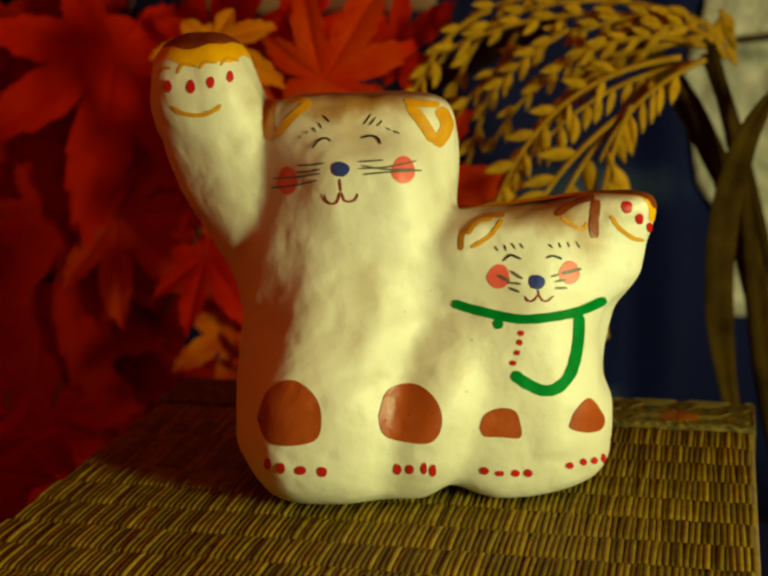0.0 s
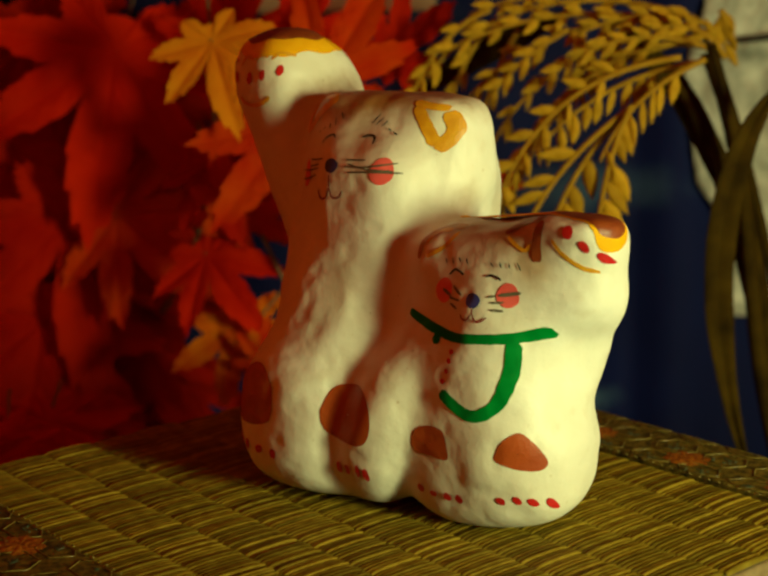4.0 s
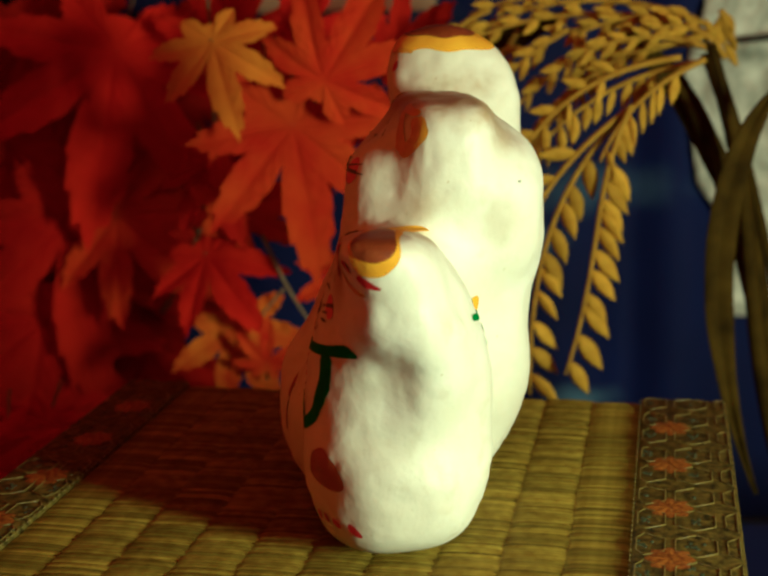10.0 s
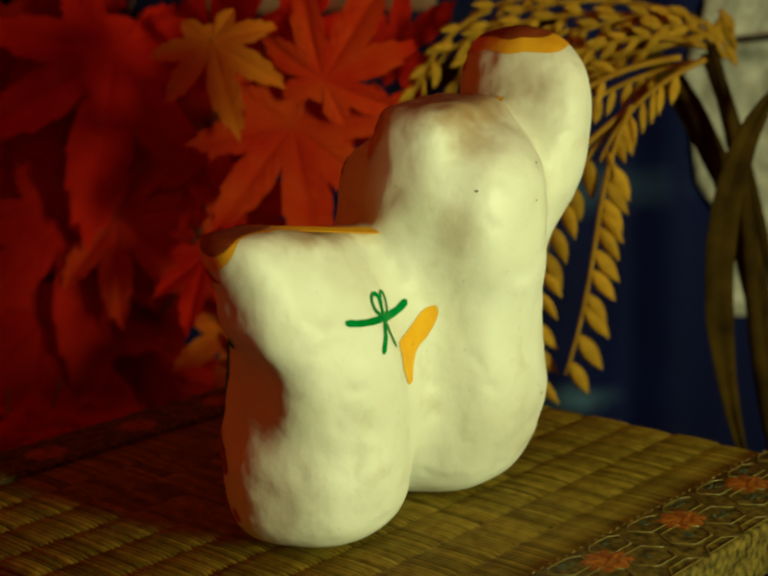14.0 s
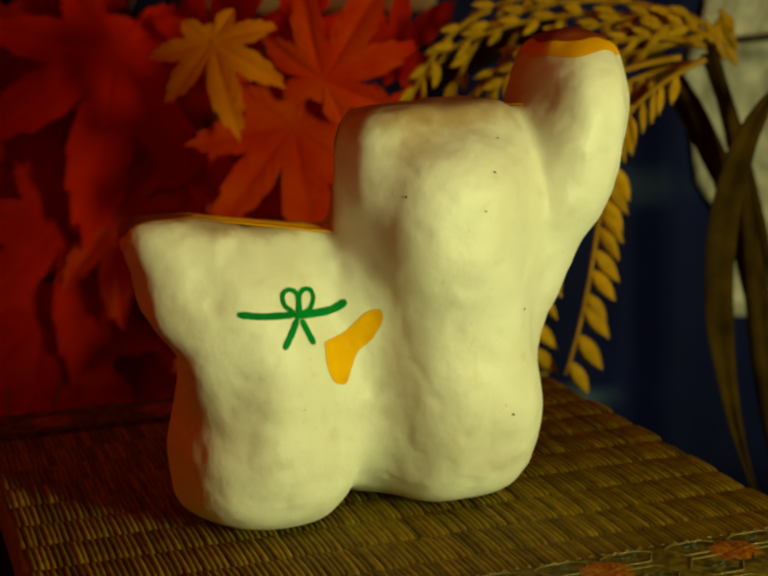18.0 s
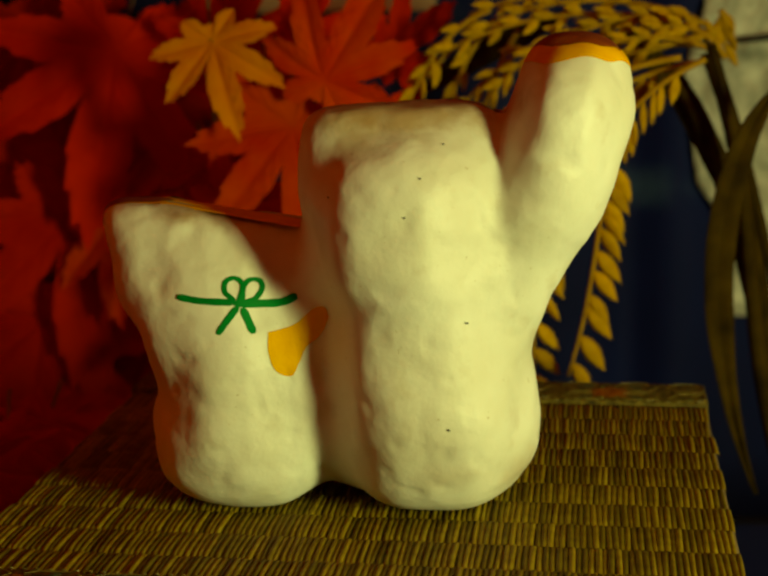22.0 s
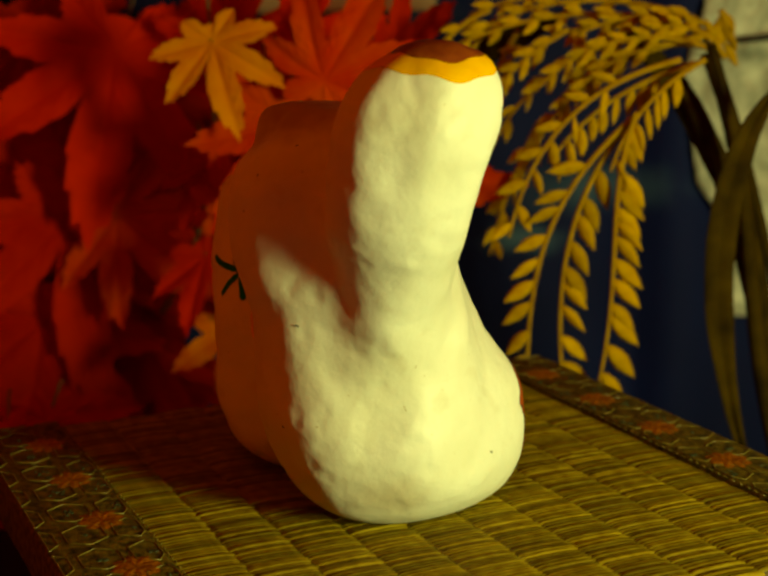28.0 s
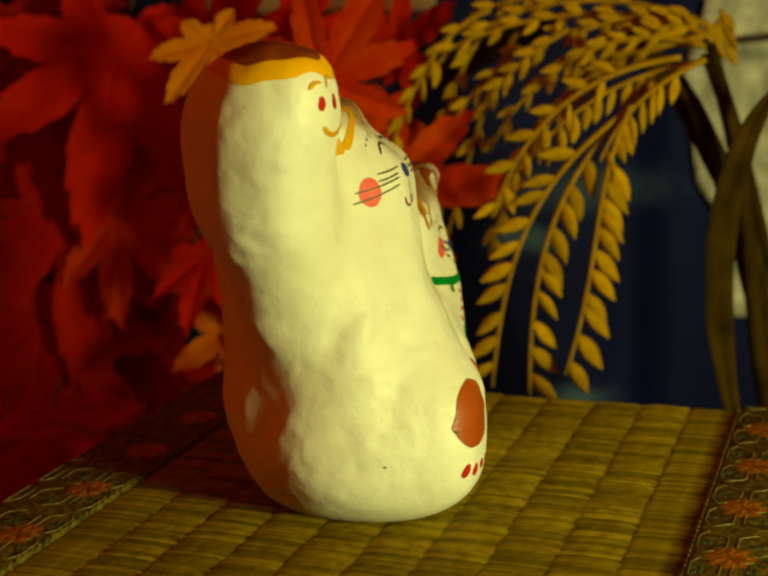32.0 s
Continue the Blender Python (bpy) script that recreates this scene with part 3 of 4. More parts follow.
class Brush:
    """Lays paint on a surface, as a painter sees it from one side, 0.4 m away; places are in millimetres across and up, at the middle of the figure."""

    def __init__(self, verts, faces):
        self.tree = BVHTree.FromPolygons(verts, faces)
        self.verts, self.faces, self.paint = [], [], []

    def drop(self, view, p, lift):
        az, el = radians(view[0]), radians(view[1])
        n = Vector((math.cos(az) * math.cos(el), math.sin(az) * math.cos(el), math.sin(el)))
        a = Vector((-math.sin(az), math.cos(az), 0))
        b = n.cross(a)
        o = a * (p[0] / 1000) + b * (p[1] / 1000)
        eye = Vector((0.4 * math.cos(az), 0.4 * math.sin(az), EYE[2]))
        place, normal, _, _ = self.tree.ray_cast(eye, (o - eye).normalized())
        if place is None:
            d = (o - eye).normalized()
            place, normal, _, _ = min((self.tree.find_nearest(eye + d * (0.33 + 0.004 * k)) for k in range(35)), key=lambda q: q[3])
        return place + normal * lift

    def cap(self, at, inner, outer, lift, material):
        """A ring of paint round the top of a knob, between two angles from upright."""
        base, n, m = len(self.verts), 64, 14
        for k in range(m + 1):
            for i in range(n):
                a = 2 * math.pi * i / n
                edge = 1 + 0.05 * math.sin(3 * a + outer) + 0.03 * math.sin(7 * a + inner)
                f = radians(inner + (outer * edge - inner) * k / m)
                d = Vector((math.sin(f) * math.cos(a), math.sin(f) * math.sin(a), math.cos(f)))
                place, normal, _, _ = self.tree.ray_cast(Vector(at) + d * 0.05, -d)
                self.verts.append(tuple(place + normal * lift))
        for k in range(m):
            for i in range(n):
                j = (i + 1) % n
                self.faces.append((base + k * n + i, base + k * n + j, base + (k + 1) * n + j, base + (k + 1) * n + i))
                self.paint.append(PAINTS.index(material))

    def grid(self, view, rows, material, close=False):
        lift = 0.00018 if material in (YELLOW, CHEEK, OCHRE) else 0.00024 if material in (GOLD, PAD, GREEN) else 0.00030
        base = len(self.verts)
        w = len(rows[0])
        for r in rows:
            self.verts += [tuple(self.drop(view, p, lift)) for p in r]
        for i in range(len(rows) - 1):
            for j in range(w if close else w - 1):
                k = (j + 1) % w
                self.faces.append((base + i * w + j, base + i * w + k, base + (i + 1) * w + k, base + (i + 1) * w + j))
                self.paint.append(PAINTS.index(material))


def smooth_path(pts, step):
    """A rounded line through pts."""
    pts = [Vector(p) for p in pts]
    if len(pts) == 2:
        n = max(2, int((pts[1] - pts[0]).length / step) + 1)
        return [pts[0].lerp(pts[1], i / n) for i in range(n + 1)]
    ext = [2 * pts[0] - pts[1], *pts, 2 * pts[-1] - pts[-2]]
    out = []
    for p0, p1, p2, p3 in zip(ext, ext[1:], ext[2:], ext[3:]):
        n = max(2, int((p2 - p1).length / step) + 1)
        for i in range(n):
            t = i / n
            out.append(0.5 * (2 * p1 + (p2 - p0) * t + (2 * p0 - 5 * p1 + 4 * p2 - p3) * t * t + (3 * p1 - p0 - 3 * p2 + p3) * t ** 3))
    return out + [pts[-1]]


FRONT, BACK, SIDE, ARM = (-90.0, 16), (64.4, 16), (-11.2, 16), (158.2, 16)


def paint_cat(brush):
    rng = random.Random(11)

    def stroke(view, material, width, pts):
        path = smooth_path(pts, 0.5)
        across = max(3, int(width / 0.5) + 2)
        rows = []
        for i, p in enumerate(path):
            d = (path[min(i + 1, len(path) - 1)] - path[max(i - 1, 0)]).normalized()
            nrm = Vector((-d.y, d.x))
            f = i / (len(path) - 1)
            w = width * (0.55 + 0.45 * min(1, min(f, 1 - f) * len(path) / 2.5)) * (1 + 0.10 * noise.noise(Vector((i * 0.35, width, pts[0][0]))))
            rows.append([p + nrm * w * (j / (across - 1) - 0.5) for j in range(across)])
        brush.grid(view, rows, material)

    def patch(view, material, pts):
        loop = smooth_path([*pts, pts[0]], 0.7)[:-1]
        c = sum(loop, Vector((0, 0))) / len(loop)
        n = max(3, int(max((p - c).length for p in loop) / 0.6))
        brush.grid(view, [[c + (p - c) * (0.02 + 0.98 * k / n) for p in loop] for k in range(n + 1)], material, True)

    def dab(view, material, at, rx, ry):
        s = rng.uniform(0, 6)
        patch(view, material, [(at[0] + rx * math.cos(a) * (1 + 0.06 * math.sin(3 * a + s)), at[1] + ry * math.sin(a) * (1 + 0.06 * math.cos(2 * a + s))) for a in (2 * math.pi * i / 14 for i in range(14))])

    # the cap of the raised paw
    brush.cap((-0.0502, 0.0203, 0.1125), 1, 62, 0.00018, YELLOW)
    brush.cap((-0.0502, 0.0203, 0.1125), 1, 44, 0.00030, BROWN)
    stroke(FRONT, GOLD, 0.95, [(-63.8, 120.2), (-62.2, 121.6), (-60.1, 121.5)])
    stroke(FRONT, GOLD, 0.95, [(-58.3, 120.0), (-56.4, 122.8), (-52.6, 121.9)])
    stroke(FRONT, GOLD, 0.95, [(-51.9, 121.3), (-50.1, 123.2), (-46.8, 123.0)])
    stroke(FRONT, GOLD, 0.95, [(-45.8, 122.2), (-43.9, 124.3), (-40.5, 123.4)])
    stroke(FRONT, GOLD, 1.22, [(-59.8, 110.3), (-56.6, 108.3), (-51.6, 107.7), (-47.4, 109.2), (-45.8, 110.7)])
    stroke(FRONT, GOLD, 3.25, [(-30.9, 112.0), (-31.9, 106.2), (-31.4, 99.9)])
    stroke(FRONT, GOLD, 1.90, [(-30.3, 112.8), (-26.8, 112.0), (-19.9, 111.2)])
    stroke(FRONT, GOLD, 2.31, [(-29.8, 101.0), (-24.9, 106.7), (-19.4, 111.0)])
    stroke(FRONT, GOLD, 3.25, [(8.9, 109.9), (12.8, 104.3), (16.0, 98.8)])
    stroke(FRONT, GOLD, 3.66, [(16.6, 97.4), (19.7, 103.4), (17.6, 108.6)])
    stroke(FRONT, GOLD, 1.90, [(7.6, 110.8), (12.5, 109.9), (17.6, 109.5)])
    stroke(FRONT, INK, 0.54, [(-19.3, 97.3), (-17.6, 99.4), (-15.4, 100.2), (-13.9, 99.2)])
    stroke(FRONT, INK, 0.68, [(-5.1, 100.0), (-2.7, 100.6), (-0.5, 100.0), (0.5, 98.1)])
    stroke(FRONT, INK, 0.41, [(-23.1, 100.3), (-22.5, 101.0)])
    stroke(FRONT, INK, 0.41, [(-21.3, 101.6), (-20.5, 102.4)])
    stroke(FRONT, INK, 0.41, [(-19.0, 103.5), (-18.2, 101.9)])
    stroke(FRONT, INK, 0.41, [(-17.5, 105.0), (-16.4, 102.9)])
    stroke(FRONT, INK, 0.41, [(-16.1, 107.0), (-14.2, 104.9)])
    stroke(FRONT, INK, 0.41, [(-4.4, 104.0), (-2.2, 107.0)])
    stroke(FRONT, INK, 0.41, [(-2.7, 103.7), (-0.8, 106.0)])
    stroke(FRONT, INK, 0.41, [(-0.4, 103.4), (1.0, 105.1)])
    stroke(FRONT, INK, 0.41, [(2.2, 102.9), (3.3, 102.2)])
    stroke(FRONT, INK, 0.41, [(4.2, 101.9), (6.0, 101.1)])
    stroke(FRONT, WHISKER, 0.47, [(-23.8, 92.4), (-19.1, 92.5), (-15.7, 93.0)])
    stroke(FRONT, WHISKER, 0.47, [(-24.1, 90.4), (-20.5, 90.6), (-17.0, 91.2)])
    stroke(FRONT, WHISKER, 0.47, [(-30.6, 88.8), (-23.5, 89.1), (-17.0, 90.0)])
    stroke(FRONT, WHISKER, 0.47, [(-31.3, 86.1), (-24.9, 86.6), (-17.8, 88.0)])
    stroke(FRONT, WHISKER, 0.47, [(-6.0, 93.1), (-2.0, 93.3), (1.2, 93.5)])
    stroke(FRONT, WHISKER, 0.47, [(-6.1, 91.1), (2.2, 91.5), (10.5, 93.1)])
    stroke(FRONT, WHISKER, 0.54, [(-4.6, 89.5), (3.6, 90.1), (12.1, 90.4)])
    stroke(FRONT, WHISKER, 0.47, [(-5.2, 92.0), (2.2, 90.8), (10.0, 90.8)])
    stroke(FRONT, MOUTH, 0.61, [(-11.5, 88.4), (-11.2, 84.7)])
    stroke(FRONT, MOUTH, 0.61, [(-16.0, 83.9), (-15.3, 81.9), (-13.6, 81.1), (-12.2, 81.9), (-11.5, 84.4)])
    stroke(FRONT, MOUTH, 0.61, [(-11.1, 84.5), (-10.2, 82.1), (-8.8, 81.7), (-7.1, 82.3), (-6.3, 84.0)])
    stroke(FRONT, GOLD, 1.22, [(66.7, 76.4), (68.9, 72.9), (72.8, 69.8), (75.9, 69.0)])
    stroke(FRONT, OCHRE, 1.63, [(23.1, 67.0), (24.0, 72.3), (29.6, 76.5), (36.0, 77.0)])
    stroke(FRONT, GOLD, 1.22, [(26.1, 67.7), (31.6, 71.0), (35.2, 75.5)])
    stroke(FRONT, GOLD, 1.22, [(25.2, 71.5), (28.2, 75.0), (32.4, 75.9)])
    stroke(FRONT, BROWN, 1.76, [(51.0, 76.6), (56.8, 80.2), (62.1, 81.6)])
    stroke(FRONT, GOLD, 1.08, [(52.4, 75.7), (57.9, 72.6), (59.8, 74.4)])
    stroke(FRONT, BROWN, 2.71, [(62.8, 80.8), (61.8, 75.1), (61.7, 69.9)])
    stroke(FRONT, INK, 0.41, [(33.0, 68.0), (33.9, 66.6)])
    stroke(FRONT, INK, 0.41, [(35.7, 68.4), (36.2, 66.5)])
    stroke(FRONT, INK, 0.41, [(37.8, 68.8), (38.9, 67.1)])
    stroke(FRONT, INK, 0.41, [(40.3, 68.6), (41.2, 67.1)])
    stroke(FRONT, INK, 0.41, [(48.5, 68.4), (49.6, 67.2)])
    stroke(FRONT, INK, 0.41, [(51.4, 68.7), (52.0, 67.2)])
    stroke(FRONT, INK, 0.41, [(54.0, 68.8), (54.4, 67.3)])
    stroke(FRONT, INK, 0.41, [(56.4, 69.0), (57.4, 67.0)])
    stroke(FRONT, INK, 0.68, [(35.3, 63.7), (37.2, 65.3), (38.8, 64.9), (40.5, 64.1)])
    stroke(FRONT, INK, 0.68, [(47.7, 64.3), (49.4, 64.9), (51.3, 64.4), (52.2, 63.9)])
    stroke(FRONT, MOUTH, 0.54, [(45.1, 55.2), (45.3, 53.7)])
    stroke(FRONT, MOUTH, 0.54, [(41.3, 53.4), (42.4, 52.0), (43.9, 52.2), (45.1, 53.8)])
    stroke(FRONT, MOUTH, 0.54, [(45.4, 53.8), (46.2, 52.2), (47.7, 51.9), (49.5, 53.3)])
    stroke(FRONT, GREEN, 2.71, [(20.4, 51.9), (25.5, 50.1), (35.4, 47.5), (42.4, 46.7), (52.4, 47.8), (58.0, 49.3), (64.5, 52.1)])
    stroke(FRONT, GREEN, 2.98, [(33.3, 46.9), (33.6, 44.1)])
    stroke(FRONT, GREEN, 3.25, [(56.7, 47.9), (56.1, 39.7), (54.0, 31.6), (50.4, 27.2), (46.1, 26.2), (41.3, 28.3), (37.1, 31.3)])
    dab(FRONT, RED, (-61.0, 116.3), 1.22, 1.76)
    dab(FRONT, RED, (-54.3, 116.1), 1.22, 1.90)
    dab(FRONT, RED, (-48.6, 117.2), 1.08, 1.76)
    dab(FRONT, RED, (-43.1, 118.8), 0.95, 1.63)
    dab(FRONT, CHEEK, (-26.6, 88.1), 2.98, 3.93)
    dab(FRONT, CHEEK, (6.9, 90.6), 3.39, 3.80)
    dab(FRONT, NAVY, (-11.3, 91.1), 2.58, 2.17)
    dab(FRONT, RED, (-33.2, 6.8), 1.08, 1.63)
    dab(FRONT, RED, (-29.5, 5.4), 1.22, 1.49)
    dab(FRONT, RED, (-23.9, 4.7), 1.63, 1.22)
    dab(FRONT, RED, (-17.8, 4.2), 1.36, 1.49)
    dab(FRONT, RED, (3.7, 4.6), 1.22, 1.49)
    dab(FRONT, RED, (7.3, 4.5), 1.08, 1.36)
    dab(FRONT, RED, (11.3, 4.7), 0.81, 1.63)
    dab(FRONT, RED, (13.8, 4.1), 0.95, 1.63)
    dab(FRONT, RED, (71.4, 78.6), 1.49, 1.76)
    dab(FRONT, RED, (74.9, 75.3), 1.08, 1.63)
    dab(FRONT, RED, (77.6, 72.8), 0.81, 1.49)
    dab(FRONT, CHEEK, (33.9, 59.2), 3.25, 3.39)
    dab(FRONT, CHEEK, (54.3, 60.0), 2.98, 3.25)
    dab(FRONT, NAVY, (44.8, 57.4), 2.31, 2.17)
    dab(FRONT, RED, (40.0, 42.7), 0.81, 0.81)
    dab(FRONT, RED, (39.5, 40.1), 0.81, 0.81)
    dab(FRONT, RED, (38.7, 37.2), 0.81, 0.81)
    dab(FRONT, RED, (37.4, 34.2), 0.95, 0.81)
    dab(FRONT, RED, (28.6, 3.7), 1.22, 1.08)
    dab(FRONT, RED, (32.9, 2.9), 1.22, 0.81)
    dab(FRONT, RED, (37.4, 2.9), 1.22, 0.95)
    dab(FRONT, RED, (41.0, 2.9), 1.22, 1.08)
    dab(FRONT, RED, (52.9, 4.8), 1.08, 0.95)
    dab(FRONT, RED, (56.8, 5.8), 0.95, 0.95)
    dab(FRONT, RED, (59.9, 6.1), 0.95, 0.95)
    dab(FRONT, RED, (62.5, 6.7), 0.68, 1.22)
    stroke(FRONT, WHISKER, 0.95, [(33.5, 59.6), (37.0, 57.9)])
    stroke(FRONT, WHISKER, 0.81, [(37.4, 60.7), (40.7, 58.4)])
    stroke(FRONT, WHISKER, 0.68, [(36.2, 57.5), (40.3, 56.9)])
    stroke(FRONT, WHISKER, 0.81, [(37.0, 55.9), (39.8, 54.6)])
    stroke(FRONT, WHISKER, 0.68, [(49.0, 58.9), (51.2, 59.5)])
    stroke(FRONT, WHISKER, 1.08, [(51.9, 59.7), (57.6, 61.1)])
    stroke(FRONT, WHISKER, 0.68, [(50.0, 57.4), (53.3, 58.0)])
    stroke(FRONT, WHISKER, 0.81, [(50.1, 55.5), (53.4, 55.6)])
    patch(FRONT, PAD, [(-36.0, 20.3), (-33.4, 27.0), (-28.5, 30.1), (-24.2, 29.8), (-19.5, 25.6), (-17.8, 19.9), (-19.2, 13.6), (-25.9, 11.7), (-32.2, 12.5), (-34.9, 15.8)])
    patch(FRONT, PAD, [(-1.6, 19.7), (0.4, 25.9), (3.9, 28.4), (9.5, 28.6), (14.4, 25.0), (16.7, 19.3), (15.4, 13.8), (11.3, 11.6), (2.2, 13.2), (-0.8, 15.5)])
    patch(FRONT, PAD, [(27.3, 16.0), (29.0, 19.7), (33.3, 21.4), (37.6, 20.6), (39.1, 16.8), (38.9, 12.9), (33.1, 13.2), (28.7, 13.5)])
    patch(FRONT, PAD, [(53.0, 16.2), (54.7, 20.0), (58.7, 23.8), (61.9, 20.6), (63.2, 17.1), (61.6, 14.6), (57.7, 14.0), (53.6, 15.1)])
    stroke(BACK, GREEN, 2.03, [(-47.6, 50.7), (-40.2, 49.8), (-30.7, 49.9)])
    stroke(BACK, GREEN, 2.44, [(-30.9, 49.7), (-20.0, 50.7), (-14.3, 53.2)])
    stroke(BACK, GREEN, 1.36, [(-30.7, 50.6), (-33.6, 52.8), (-33.9, 55.9), (-31.8, 57.2), (-29.6, 56.0), (-29.2, 53.2), (-29.9, 50.5)])
    stroke(BACK, GREEN, 1.36, [(-28.8, 50.6), (-28.9, 54.6), (-27.7, 56.9), (-25.3, 56.9), (-24.4, 54.6), (-25.8, 51.5), (-28.6, 50.2)])
    stroke(BACK, GREEN, 1.90, [(-29.8, 48.8), (-31.8, 44.8), (-34.3, 40.2)])
    stroke(BACK, GREEN, 1.90, [(-28.6, 48.5), (-26.8, 44.8), (-25.0, 41.2)])
    patch(BACK, YELLOW, [(-21.6, 41.8), (-14.8, 44.8), (-9.1, 49.6), (-4.9, 50.4), (-4.1, 47.2), (-7.0, 42.2), (-11.3, 38.5), (-13.5, 33.5), (-15.3, 29.6), (-19.0, 30.5), (-21.1, 35.4)])
    patch(SIDE, YELLOW, [(4.8, 68.3), (6.5, 72.6), (10.5, 74.3), (16.1, 74.3), (18.6, 71.4), (20.5, 67.0), (19.3, 63.1), (15.1, 59.9), (9.5, 60.1), (6.3, 63.3)])
    patch(SIDE, BROWN, [(5.7, 69.3), (7.5, 72.4), (13.2, 73.4), (16.9, 71.6), (19.1, 68.7), (17.7, 65.5), (13.1, 63.8), (7.4, 65.7)])
    dab(BACK, INK, (28.4, 88.9), 0.35, 0.24)
    dab(BACK, INK, (33.1, 18.3), 0.40, 0.28)
    dab(BACK, INK, (25.0, 77.6), 0.35, 0.24)
    dab(BACK, INK, (31.0, 98.8), 0.30, 0.21)
    dab(BACK, INK, (37.5, 48.6), 0.35, 0.24)
    dab(BACK, INK, (1.8, 82.6), 0.40, 0.28)
    dab(ARM, INK, (21.0, 6.8), 0.35, 0.24)
    dab(ARM, INK, (35.2, 18.9), 0.50, 0.35)


def figurine():
    verts, faces = skin()
    me = bpy.data.meshes.new("lump")
    me.from_pydata(verts.tolist(), [], faces.tolist())
    me.update()
    lumpy = []
    for v in me.vertices:
        p = v.co
        k = min(1.0, p.z / 0.01)
        lumpy.append(tuple(p + v.normal * k * (0.0007 * noise.noise(p * 55) + 0.00016 * noise.noise(p * 170) + 0.00004 * noise.noise(p * 420) - 0.0009 * max(0, abs(noise.noise(p * 75 + Vector((3, 1, 7)))) - 0.12) - 0.0006 * max(0, noise.noise(p * 190) - 0.15) + 0.0003)))
    bpy.data.meshes.remove(me)
    faces = faces.tolist()
    brush = Brush(lumpy, faces)
    paint_cat(brush)
    n = len(lumpy)
    me = bpy.data.meshes.new("cat_figurine")
    me.from_pydata(lumpy + brush.verts, [], faces + [tuple(n + i for i in f) for f in brush.faces])
    for m in PAINTS:
        me.materials.append(m)
    me.polygons.foreach_set("material_index", [0] * len(faces) + brush.paint)
    me.shade_smooth()
    ob = new("cat_figurine", me)
    return tagged(ob, "hand-painted white papier-mache cat with a kitten, both beckoning", "figurine")


# ---- plants ----
def maple_leaf_mesh(name, seed, curl):
    """A serrated palmate leaf in the xy plane, its tip towards +y, about 1 long: rings from the stalk's end to the rim."""
    rng = random.Random(seed)
    lobes = [(90, 0.68, 25), (46, 0.61, 23), (134, 0.61, 23), (1, 0.49, 23), (179, 0.49, 23), (-44, 0.29, 26), (224, 0.29, 26)]
    lobes = [(radians(a + rng.uniform(-5, 5)), ln * rng.uniform(0.9, 1.08), radians(w)) for a, ln, w in lobes]
    n, m = 180, 14
    bm = bmesh.new()
    rings = []
    rim = []
    for i in range(n):
        a = 2 * math.pi * i / n
        r, fold = 0.13, 0.0
        for c, ln, w in lobes:
            d = abs((a - c + math.pi) % (2 * math.pi) - math.pi)
            if d < w:
                f = d / w
                q = 0.17 + (ln - 0.17) * (1 - f) ** 0.78
                if q > r:
                    r, fold = q, f
        r *= 1 + 0.045 * (i % 3 - 1) * (1 if r > 0.2 else 0)
        rim.append((a, r, fold))
    ph = rng.uniform(0, 6)
    for k in range(1, m + 1):
        ring = []
        for a, r, fold in rim:
            d = r * k / m
            x, y = d * math.cos(a), d * math.sin(a)
            z = -curl * d * d * (1 + 0.5 * math.sin(2 * a + ph)) + 0.085 * d * (1 - (1 - fold) ** 2) + 0.02 * math.sin(7 * x + ph) * math.cos(6 * y) + 0.010 * min(1, 6 * d) * min(1, 4 * fold) * abs(math.sin(30 * d - 7 * fold))
            ring.append(bm.verts.new((x, y, z)))
        rings.append(ring)
    c = bm.verts.new((0, 0, 0))
    for i in range(n):
        bm.faces.new((c, rings[0][i], rings[0][(i + 1) % n]))
    for p, q in zip(rings, rings[1:]):
        for i in range(n):
            bm.faces.new((p[i], q[i], q[(i + 1) % n], p[(i + 1) % n]))
    me = bpy.data.meshes.new(name)
    bm.normal_update()
    bm.to_mesh(me)
    bm.free()
    me.shade_smooth()
    return me


LEAF_MESHES = {}


def maple_leaf(parent, x, y, z, size, turn, rx, ry, colour, variant):
    key = (colour.name, variant)
    if key not in LEAF_MESHES:
        LEAF_MESHES[key] = maple_leaf_mesh("maple_leaf", variant, (0.25, 0.4, 0.12, 0.55)[variant % 4])
        LEAF_MESHES[key].materials.append(colour)
    o = new("leaf", LEAF_MESHES[key])
    o.parent = parent
    bm = bmesh.new()
    tip = Vector((x, y, z)) + Vector((0.25 * math.sin(radians(turn)), 0.35, -0.30 * math.cos(radians(turn)))) * size
    tube(bm, bezier((x, y + 0.0006, z), (x, y + 0.12 * size, z), tip - Vector((0, 0.1 * size, 0)), tip, 8), 0.0006, 0.0008, 6)
    part("leaf_stalk", bm, TWIG, parent)
    o.matrix_basis = Matrix.Translation((x, y, z)) @ Euler((radians(90 + rx), 0, radians(ry))).to_matrix().to_4x4() @ Matrix.Rotation(radians(turn), 4, "Z") @ Matrix.Scale(size, 4)
    return o


def twig(parent, a, b, c, d, r0, r1):
    bm = bmesh.new()
    tube(bm, bezier(a, b, c, d, 12), r0 / 2, r1 / 2, 7)
    part("twig", bm, TWIG, parent)


